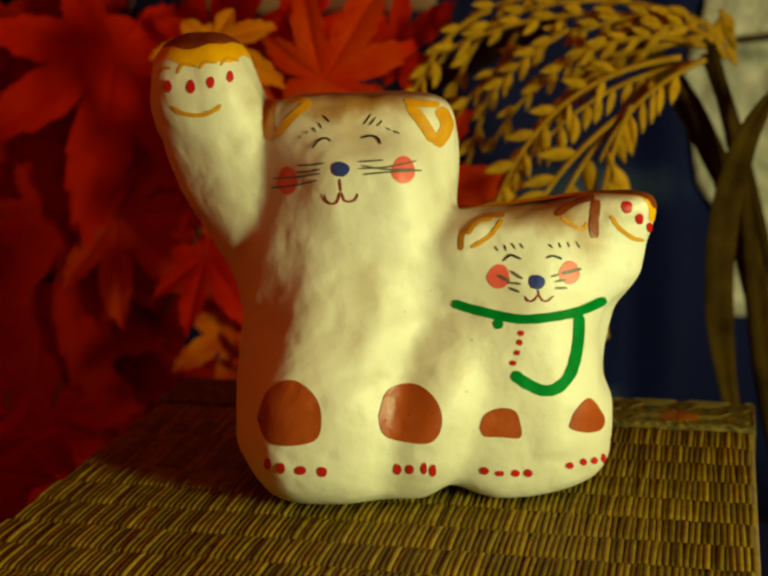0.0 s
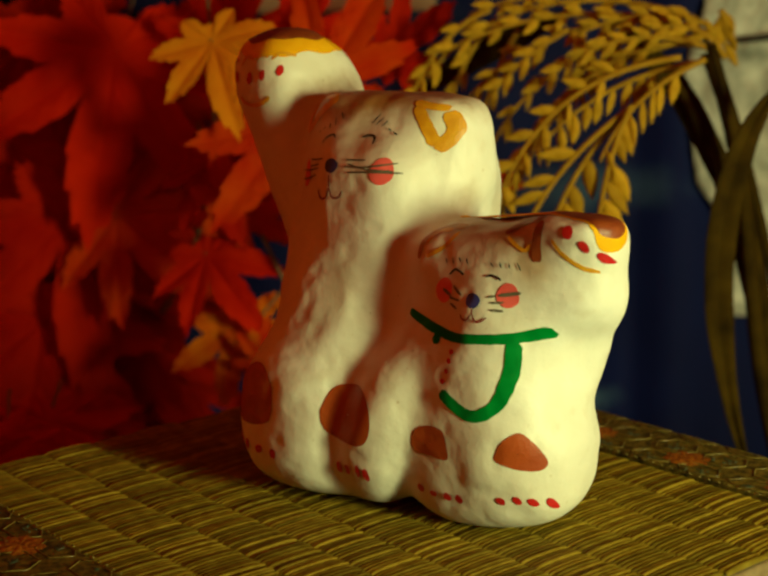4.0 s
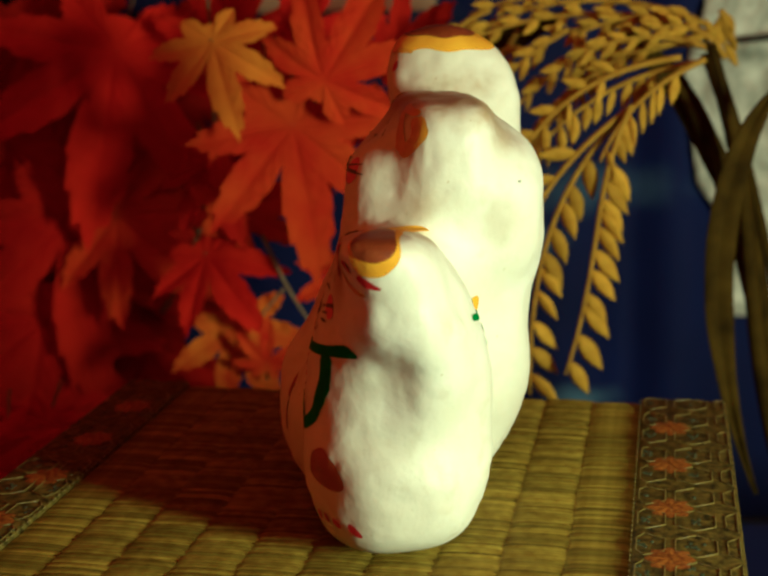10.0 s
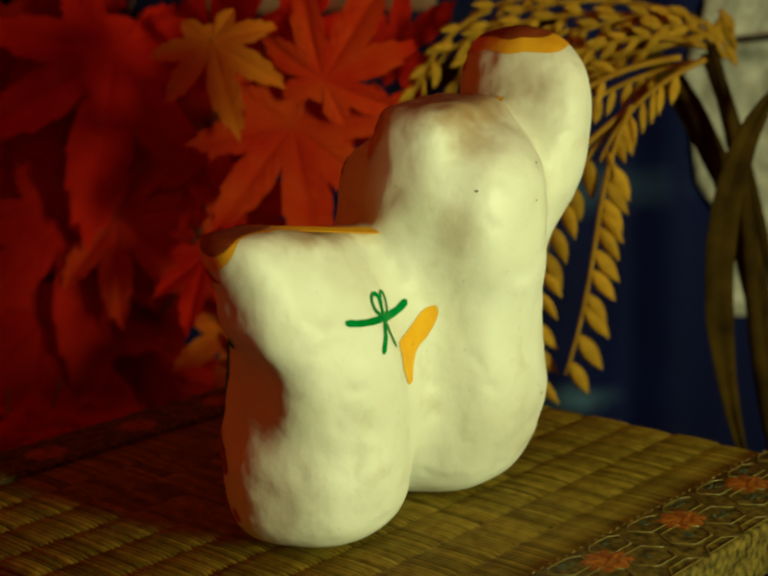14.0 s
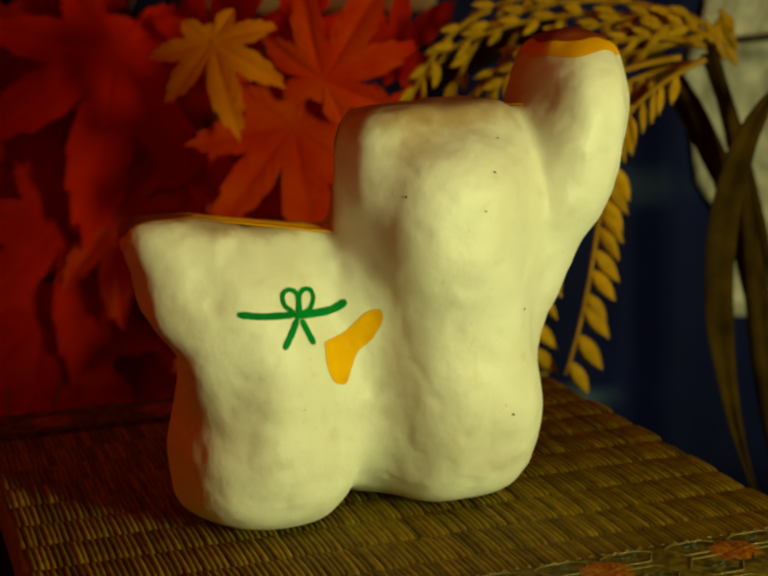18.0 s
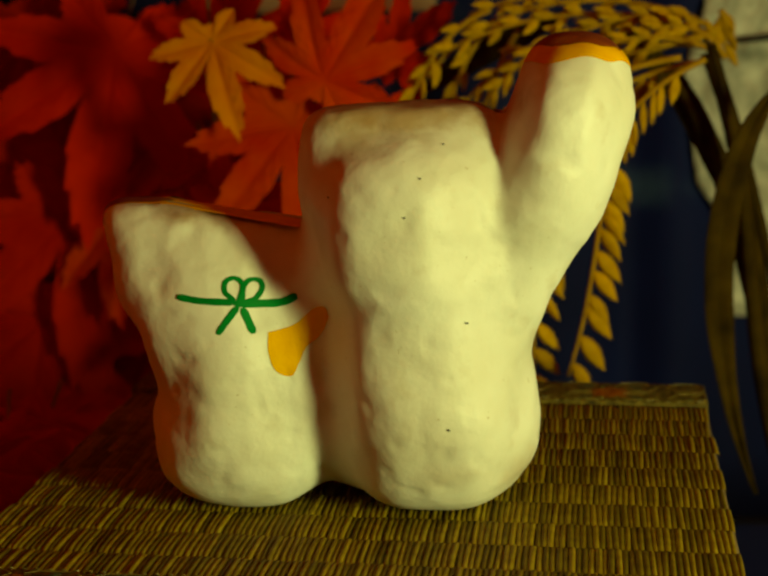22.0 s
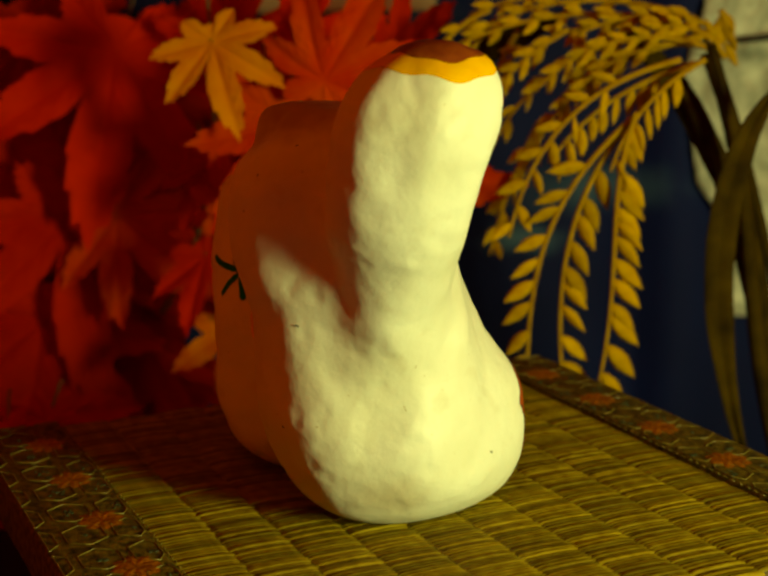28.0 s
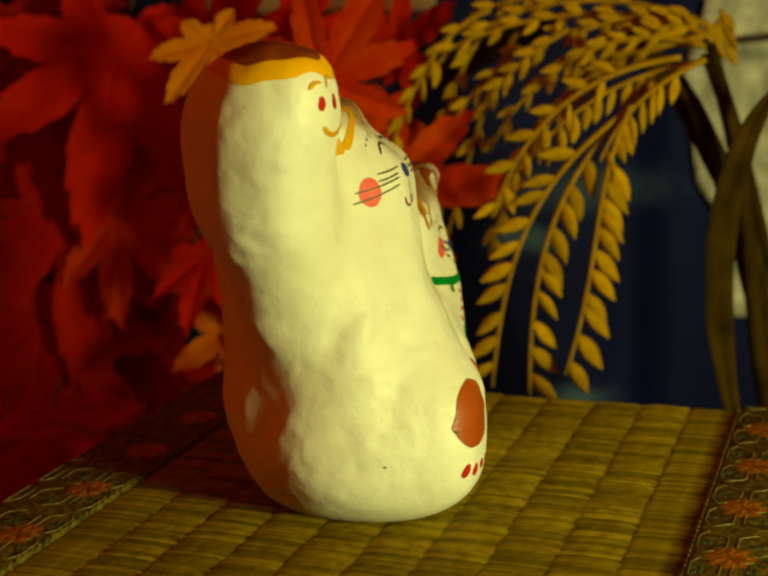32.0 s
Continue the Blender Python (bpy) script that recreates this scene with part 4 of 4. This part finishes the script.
def maples():
    twig(BRANCH, (-0.0497, 0.2150, 0.0356), (-0.0439, 0.2150, 0.0228), (-0.0411, 0.2150, 0.0121), (-0.0270, 0.2150, -0.0075), 0.0019, 0.0013)
    twig(BRANCH, (-0.0411, 0.2160, 0.0119), (-0.0455, 0.2160, 0.0077), (-0.0499, 0.2160, 0.0013), (-0.0553, 0.2160, -0.0040), 0.0015, 0.0010)
    twig(BRANCH, (-0.1062, 0.3200, 0.0267), (-0.0999, 0.3200, 0.0314), (-0.0937, 0.3200, 0.0362), (-0.0886, 0.3200, 0.0410), 0.0020, 0.0012)
    twig(BRANCH, (-0.1174, 0.3500, -0.0924), (-0.1184, 0.3500, -0.0602), (-0.1143, 0.3500, -0.0285), (-0.1330, 0.3500, 0.0030), 0.0036, 0.0020)
    twig(BRANCH, (-0.1339, 0.3550, 0.0021), (-0.1367, 0.3550, 0.0431), (-0.1335, 0.3550, 0.0782), (-0.1308, 0.3550, 0.1053), 0.0031, 0.0015)
    twig(BRANCH, (-0.1028, 0.3550, -0.0726), (-0.1105, 0.3550, -0.0430), (-0.1166, 0.3550, -0.0087), (-0.1282, 0.3550, 0.0123), 0.0031, 0.0015)
    twig(BRANCH, (-0.1067, 0.3000, -0.0171), (-0.0840, 0.3000, 0.0116), (-0.0775, 0.3000, 0.0566), (-0.0757, 0.3000, 0.1005), 0.0028, 0.0017)
    twig(BRANCH, (-0.0775, 0.3000, 0.0566), (-0.0539, 0.3000, 0.0632), (-0.0350, 0.3000, 0.0745), (-0.0252, 0.3000, 0.0951), 0.0024, 0.0014)
    twig(BRANCH, (-0.0840, 0.3000, 0.0116), (-0.0647, 0.3000, 0.0232), (-0.0456, 0.3000, 0.0324), (-0.0359, 0.3000, 0.0418), 0.0024, 0.0014)
    maple_leaf(BRANCH, -0.1180, 0.2750, 0.1104, 0.1281, -195, -8, 10, MAPLE, 0)
    maple_leaf(BRANCH, -0.0645, 0.1850, 0.1180, 0.0545, -168, -14, -8, MAPLE_YELLOW, 2)
    maple_leaf(BRANCH, -0.0209, 0.1900, 0.1016, 0.0700, -28, 5, -10, MAPLE_ORANGE, 1)
    maple_leaf(BRANCH, -0.0345, 0.2000, 0.0830, 0.0930, -176, -12, 12, MAPLE_ORANGE, 0)
    maple_leaf(BRANCH, -0.0640, 0.2150, 0.0480, 0.0680, -80, 20, 0, MAPLE_ORANGE, 1)
    maple_leaf(BRANCH, -0.1455, 0.2950, 0.0326, 0.1319, -182, -5, 20, MAPLE, 2)
    maple_leaf(BRANCH, -0.1239, 0.2850, 0.0339, 0.0929, -130, -15, -15, MAPLE_ORANGE, 0)
    maple_leaf(BRANCH, -0.0640, 0.2250, -0.0060, 0.0640, -150, -10, 20, MAPLE_AMBER, 1)
    maple_leaf(BRANCH, -0.0491, 0.2100, -0.0199, 0.0310, -8, 10, 0, MAPLE_ORANGE, 2)
    maple_leaf(BRANCH, -0.1627, 0.3000, -0.0185, 0.1328, -190, -10, 0, MAPLE, 1)
    maple_leaf(BRANCH, -0.1629, 0.3050, 0.1199, 0.1099, -160, 0, 15, MAPLE, 0)
    maple_leaf(BRANCH, -0.1784, 0.3150, 0.0636, 0.1163, -170, -8, 10, MAPLE, 3)
    maple_leaf(BRANCH, -0.1194, 0.3150, -0.0354, 0.1018, -200, -5, -10, MAPLE, 2)
    maple_leaf(BRANCH, -0.0343, 0.2250, 0.1187, 0.0551, -80, 10, 0, MAPLE, 1)
    maple_leaf(BRANCH, -0.0468, 0.2200, 0.1009, 0.0483, -175, -35, 30, MAPLE_ORANGE, 3)
    maple_leaf(BRANCH, 0.0055, 0.2100, 0.0551, 0.0765, -92, -10, -10, MAPLE_ORANGE, 2)
    maple_leaf(BRANCH, -0.1720, 0.2900, -0.0674, 0.1122, -175, -20, 10, MAPLE, 0)
    maple_leaf(BRANCH, -0.0985, 0.3150, -0.0586, 0.0630, -150, -20, 0, MAPLE, 1)
    maple_leaf(BRANCH, -0.0712, 0.2250, 0.0659, 0.0551, -150, -30, -25, MAPLE, 3)
    maple_leaf(BRANCH, -0.1060, 0.3200, 0.0546, 0.1025, -210, 0, 20, MAPLE, 1)
    maple_leaf(BRANCH, -0.1565, 0.3300, 0.0856, 0.1286, -240, 10, 10, MAPLE, 2)
    maple_leaf(BRANCH, -0.0750, 0.2250, 0.0257, 0.0635, -140, -30, -20, MAPLE, 0)
    maple_leaf(BRANCH, -0.0167, 0.2450, 0.0119, 0.0437, -200, -20, 0, MAPLE_ORANGE, 1)
    maple_leaf(BRANCH, -0.0023, 0.2350, 0.0804, 0.0646, -150, -20, 20, MAPLE_ORANGE, 3)
    maple_leaf(BRANCH, -0.1300, 0.3300, -0.0033, 0.1138, -160, 0, 0, MAPLE, 0)
    maple_leaf(BRANCH, -0.1816, 0.3250, 0.0185, 0.1179, -170, 0, 10, MAPLE, 1)
    maple_leaf(BRANCH, -0.1498, 0.3250, -0.0631, 0.1130, -190, 0, 10, MAPLE, 3)
    maple_leaf(BRANCH, -0.1059, 0.3350, 0.1012, 0.1046, -120, 0, 0, MAPLE, 1)
    maple_leaf(BRANCH, 0.0067, 0.2400, 0.1091, 0.0521, -60, 0, 20, MAPLE, 2)
    maple_leaf(BRANCH, -0.1429, 0.3500, 0.0515, 0.1423, -180, 5, 0, MAPLE, 2)
    maple_leaf(BRANCH, -0.1845, 0.3500, -0.0483, 0.1525, -180, 5, 0, MAPLE, 1)
    maple_leaf(BRANCH, -0.1137, 0.3300, -0.0756, 0.0940, -210, 0, 0, MAPLE, 2)
    maple_leaf(BRANCH, -0.0655, 0.2700, 0.1109, 0.0749, -20, 0, 10, MAPLE, 0)
    maple_leaf(BRANCH, -0.0176, 0.2500, -0.0254, 0.0573, -190, -10, 0, MAPLE, 2)
    maple_leaf(BRANCH, -0.1929, 0.3100, 0.1064, 0.1203, -150, 0, 20, MAPLE, 1)
    maple_leaf(BRANCH, -0.2031, 0.3100, 0.0021, 0.1251, -170, 0, 20, MAPLE, 2)
    maple_leaf(BRANCH, -0.1995, 0.2800, -0.0885, 0.1106, -170, -10, 20, MAPLE, 0)
    maple_leaf(BRANCH, -0.1634, 0.3100, -0.0918, 0.1011, -165, -10, 10, MAPLE, 1)
    maple_leaf(BRANCH, -0.1333, 0.3200, -0.0957, 0.0927, -200, -10, 0, MAPLE, 2)
    maple_leaf(BRANCH, -0.2016, 0.3400, -0.0717, 0.1154, -180, 0, 0, MAPLE, 1)
    maple_leaf(BRANCH, -0.1094, 0.3300, -0.0915, 0.0742, -185, -10, 10, MAPLE, 3)
    maple_leaf(BRANCH, -0.1840, 0.2900, -0.1023, 0.0935, -200, -10, 0, MAPLE, 2)
    maple_leaf(BRANCH, -0.1434, 0.1400, -0.0274, 0.0457, -170, -20, 10, MAPLE, 1)
    maple_leaf(BRANCH, -0.1340, 0.1650, -0.0294, 0.0440, -200, -15, 0, MAPLE, 0)
    maple_leaf(BRANCH, -0.1489, 0.1200, -0.0341, 0.0458, -150, -10, 10, MAPLE, 2)


def grain_mesh():
    """A husked grain along +z, 1 long, pointed at both ends, with a slight keel."""
    bm = bmesh.new()
    prof = ((0.0, 0.03), (0.10, 0.10), (0.30, 0.175), (0.52, 0.185), (0.76, 0.115), (0.92, 0.04), (1.0, 0.005))
    rings = [[bm.verts.new((r * math.cos(a) * (1.1 if i % 4 == 0 else 1), r * 0.5 * math.sin(a), z)) for i, a in enumerate(2 * math.pi * i / 8 for i in range(8))] for z, r in prof]
    bm.faces.new(rings[0][::-1])
    bm.faces.new(rings[-1])
    for p, q in zip(rings, rings[1:]):
        for i in range(8):
            bm.faces.new((p[i], p[(i + 1) % 8], q[(i + 1) % 8], q[i]))
    me = bpy.data.meshes.new("grain")
    bm.normal_update()
    bm.to_mesh(me)
    bm.free()
    me.materials.append(GRAIN)
    me.shade_smooth()
    return me


GRAIN_MESH = grain_mesh()
EAR_RNG = random.Random(21)


def ear(parent, a, b, c, d, count, sides, length):
    """A hanging branch of rice: a thin stem with grains to one side or to both."""
    o = parent.location
    path = [p - o for p in bezier(a, b, c, d, 26)]
    bm = bmesh.new()
    tube(bm, path, 0.0013, 0.0007, 6)
    part("stem", bm, STRAW, parent)
    for i in range(count):
        f = 0.22 + 0.78 * (i + 0.5 * EAR_RNG.random()) / count
        k = min(int(f * 25), 24)
        p = path[k].lerp(path[k + 1], f * 25 - k)
        t = (path[k + 1] - path[k]).normalized()
        s = (1 if i % 2 else -1) if sides == 2 else sides
        side = Vector((-t.z, 0, t.x)) * s
        spread = EAR_RNG.uniform(0.25, 0.5) if parent is SHEAF else EAR_RNG.uniform(0.65, 0.95)
        way = (t * 0.75 + side * spread + Vector((0, EAR_RNG.uniform(-0.3, 0.1), -0.12))).normalized()
        g = new("grain", GRAIN_MESH)
        g.parent = parent
        turn = way.to_track_quat("Z", "Y").to_matrix().to_4x4()
        flat = math.pi / 2 + EAR_RNG.uniform(-0.5, 0.5)
        size = length * EAR_RNG.uniform(0.85, 1.1)
        g.matrix_basis = Matrix.Translation(p + side * 0.0006) @ turn @ Matrix.Rotation(flat, 4, "Z") @ Matrix.Scale(size, 4)


def blade(parent, a, b, c, d, width):
    """A dry strap leaf with a folded middle rib."""
    path = bezier(a, b, c, d, 30)
    bm = bmesh.new()
    rows = []
    for i, p in enumerate(path):
        f = i / 29
        t = (path[min(i + 1, 29)] - path[max(i - 1, 0)]).normalized()
        n = Vector((-t.z, 0, t.x))
        w = width / 2 * min(1, 0.25 + 3 * f, 0.15 + 2.2 * (1 - f)) * (1 + 0.1 * noise.noise(Vector((i * 0.2, width * 90, 0))))
        rows.append([bm.verts.new(p + n * w * q + Vector((0, 0.12 * width * (1 - abs(q)) + 0.05 * width * math.sin(i * 0.5), 0))) for q in (-1, -0.5, -0.06, 0, 0.06, 0.5, 1)])
    for p, q in zip(rows, rows[1:]):
        for i in range(6):
            bm.faces.new((p[i], p[i + 1], q[i + 1], q[i]))
    o = part("leaf_blade", bm, BLADE, parent, "dry brown leaf blade")
    o.modifiers.new("thick", "SOLIDIFY").thickness = 0.0005


def stalk(parent, a, b, c, d, r0, r1):
    bm = bmesh.new()
    tube(bm, bezier(a, b, c, d, 24), r0, r1, 9)
    part("stalk", bm, BLADE, parent)


def rice():
    blade(SHEAF, (0.1510, 0.1500, 0.1006), (0.1227, 0.1500, 0.0719), (0.1228, 0.1500, 0.0018), (0.1468, 0.1500, -0.0603), 0.0112)
    blade(SHEAF, (0.0189, 0.2350, 0.0926), (0.0400, 0.2350, 0.1088), (0.0650, 0.2350, 0.1187), (0.0858, 0.2350, 0.1265), 0.0112)
    blade(SHEAF, (0.0988, 0.2000, 0.1194), (0.1250, 0.2000, 0.0994), (0.1399, 0.2000, 0.0654), (0.1577, 0.2000, 0.0180), 0.0106)
    stalk(SHEAF, (0.1719, 0.1850, -0.0563), (0.1478, 0.1850, 0.0212), (0.1479, 0.1850, 0.0730), (0.1293, 0.1850, 0.1100), 0.0044, 0.0024)
    stalk(SHEAF, (0.1717, 0.1950, -0.0597), (0.1548, 0.1950, 0.0066), (0.1385, 0.1950, 0.0720), (0.1200, 0.1950, 0.0979), 0.0040, 0.0018)
    stalk(SHEAF, (0.1631, 0.1750, -0.0570), (0.1416, 0.1750, 0.0153), (0.1520, 0.1750, 0.0508), (0.1289, 0.1750, 0.1142), 0.0039, 0.0019)
    stalk(SHEAF, (0.1792, 0.2000, -0.0549), (0.1593, 0.2000, 0.0304), (0.1490, 0.2000, 0.0911), (0.1283, 0.2000, 0.1208), 0.0026, 0.0010)
    ear(EAR, (0.1249, 0.1650, 0.1089), (0.1083, 0.1650, 0.1021), (0.0936, 0.1650, 0.0912), (0.0854, 0.1650, 0.0707), 8, 1, 0.0126)
    ear(EAR, (0.0973, 0.1650, 0.0921), (0.0816, 0.1637, 0.0614), (0.0874, 0.1623, 0.0347), (0.0724, 0.1610, -0.0130), 11, 1, 0.0160)
    ear(EAR, (0.1017, 0.1690, 0.0936), (0.0585, 0.1690, 0.0649), (0.0490, 0.1690, 0.0341), (0.0441, 0.1690, -0.0197), 10, -1, 0.0154)
    ear(EAR, (0.1002, 0.1710, 0.0925), (0.0663, 0.1710, 0.0626), (0.0588, 0.1710, 0.0256), (0.0594, 0.1710, -0.0237), 10, 1, 0.0151)
    ear(EAR, (0.1230, 0.1730, 0.1073), (0.1005, 0.1737, 0.1035), (0.0817, 0.1743, 0.0963), (0.0629, 0.1750, 0.0756), 9, 1, 0.0117)
    ear(EAR, (0.1164, 0.1690, 0.1096), (0.0800, 0.1690, 0.1060), (0.0560, 0.1690, 0.0865), (0.0440, 0.1690, 0.0490), 11, 2, 0.0118)
    ear(SHEAF, (0.1323, 0.1900, 0.1116), (0.1127, 0.1900, 0.1195), (0.0836, 0.1900, 0.1200), (0.0625, 0.1900, 0.0954), 13, 2, 0.0094)
    ear(SHEAF, (0.1314, 0.1950, 0.1123), (0.1039, 0.1950, 0.1176), (0.0767, 0.1950, 0.1045), (0.0592, 0.1950, 0.0634), 13, 2, 0.0095)
    ear(SHEAF, (0.1305, 0.2000, 0.1130), (0.1009, 0.2000, 0.1155), (0.0675, 0.2000, 0.0925), (0.0476, 0.2000, 0.0447), 11, 2, 0.0096)
    ear(SHEAF, (0.1316, 0.2050, 0.1148), (0.0957, 0.2050, 0.1193), (0.0620, 0.2050, 0.1061), (0.0460, 0.2050, 0.0704), 11, 2, 0.0096)
    ear(SHEAF, (0.1346, 0.2100, 0.1165), (0.1043, 0.2100, 0.1288), (0.0624, 0.2100, 0.1295), (0.0264, 0.2100, 0.1104), 13, 2, 0.0097)
    ear(SHEAF, (0.1325, 0.2100, 0.1185), (0.0984, 0.2100, 0.1269), (0.0565, 0.2100, 0.1217), (0.0322, 0.2100, 0.0842), 11, 2, 0.0097)
    ear(SHEAF, (0.1315, 0.2150, 0.1223), (0.0950, 0.2150, 0.1367), (0.0469, 0.2150, 0.1355), (0.0163, 0.2150, 0.0962), 13, 2, 0.0098)
    ear(SHEAF, (0.0465, 0.2100, 0.1278), (0.0265, 0.2100, 0.1202), (0.0163, 0.2100, 0.1026), (0.0058, 0.2100, 0.0725), 10, 2, 0.0097)
    ear(SHEAF, (0.0493, 0.2200, 0.1235), (0.0329, 0.2200, 0.1077), (0.0266, 0.2200, 0.0793), (0.0221, 0.2200, 0.0461), 10, 2, 0.0099)
    ear(SHEAF, (0.0589, 0.2150, 0.1195), (0.0448, 0.2150, 0.0977), (0.0385, 0.2150, 0.0652), (0.0237, 0.2150, 0.0173), 10, 2, 0.0098)
    ear(SHEAF, (0.1363, 0.2000, 0.1188), (0.1242, 0.2000, 0.1267), (0.1007, 0.2000, 0.1271), (0.0811, 0.2000, 0.1178), 10, 2, 0.0096)
    ear(SHEAF, (0.1363, 0.1950, 0.1132), (0.1272, 0.1950, 0.1230), (0.1096, 0.1950, 0.1252), (0.0903, 0.1950, 0.1139), 9, 2, 0.0095)
    ear(SHEAF, (0.1382, 0.1900, 0.1076), (0.1321, 0.1900, 0.1192), (0.1223, 0.1900, 0.1232), (0.1088, 0.1900, 0.1196), 7, 2, 0.0094)
    ear(SHEAF, (0.1404, 0.2100, 0.1242), (0.1422, 0.2100, 0.1281), (0.1414, 0.2100, 0.1223), (0.1428, 0.2100, 0.1104), 8, 2, 0.0097)
    ear(SHEAF, (0.0930, 0.2000, 0.1176), (0.0851, 0.2000, 0.1118), (0.0833, 0.2000, 0.1041), (0.0814, 0.2000, 0.0943), 8, 2, 0.0096)
    ear(SHEAF, (0.0772, 0.2000, 0.1198), (0.0674, 0.2000, 0.1141), (0.0575, 0.2000, 0.1084), (0.0457, 0.2000, 0.0929), 8, 2, 0.0096)
    ear(SHEAF, (0.1080, 0.2200, 0.1285), (0.0877, 0.2200, 0.1368), (0.0634, 0.2200, 0.1352), (0.0391, 0.2200, 0.1256), 10, 2, 0.0099)
    ear(SHEAF, (0.0672, 0.2150, 0.0811), (0.0591, 0.2150, 0.0649), (0.0529, 0.2150, 0.0505), (0.0467, 0.2150, 0.0254), 8, 2, 0.0098)


room()
table()
backdrop()
hangings()
STAND = turntable()
MAT = tatami()
CAT = figurine()
BRANCH = tagged(new("maple_branch"), "artificial maple branch with red and orange autumn leaves", "branch")
maples()
SHEAF = tagged(new("rice_sheaf"), "dried rice sheaf with arching brown leaves and golden grain", "plant")
EAR = tagged(new("rice_ear"), "golden hanging ear of dried rice", "plant")
EAR.location = (0.1249, 0.1650, 0.1089)
rice()

TURN = [
    (0, 0.00), (0.5, -3.07), (1, -8.59), (1.5, -9.65), (2, -14.92), (2.5, -21.77), (3, -22.30), (3.5, -30.05),
    (5.5, -45.37), (6, -50.86), (6.5, -57.15), (7, -57.74), (7.5, -66.37), (8, -68.60), (8.5, -74.96), (9, -78.79),
    (9.5, -82.31), (10, -87.91), (10.5, -90.06), (11, -98.63), (11.5, -98.48), (12, -103.82), (12.5, -107.46), (13, -109.47),
    (13.5, -116.15), (14, -118.29), (14.5, -121.72), (16.5, -136.47), (17, -138.18), (17.5, -143.14), (18, -147.05), (18.5, -147.93),
    (19, -154.43), (19.5, -154.52), (20, -160.00), (20.5, -162.64), (21, -167.37), (21.5, -174.71), (22, -175.40), (22.5, -181.57),
    (23, -186.71), (23.5, -187.85), (24, -194.13), (24.5, -197.95), (25, -201.13), (25.5, -207.98), (27.5, -223.34), (28, -232.68),
    (28.5, -233.93), (29, -239.51), (29.5, -248.24), (30, -248.55), (30.5, -262.85), (31, -265.77), (31.5, -268.88), (32, -275.85),
]


def motions():
    walk(MAT, [(t, pose(0.0003, 0, 0, 0, 0, a)) for t, a in TURN])
    walk(CAT, [(t, pose(0.0003, 0, 0, 0, 0, a)) for t, a in TURN])
    walk(STAND, [(t, pose(0.0003, 0, 0, 0, 0, a)) for t, a in TURN])
    # the mat's corner pushes the hanging ear aside, then it swings back
    swing = [(0, 0), (18.5, 0), (19, 1), (19.5, 3), (20, 6), (20.5, 7.5), (21, 5), (21.5, 3), (22, 0.5), (23, 0), (25.5, 0), (27.5, 4.5), (28, 6), (28.5, 9), (29, 15), (29.5, 24), (30, 25), (30.5, 28), (31, 8), (31.5, 3), (32, 0)]
    walk(EAR, [(t, pose(*EAR.location, 0, -a, 0)) for t, a in swing])


motions()
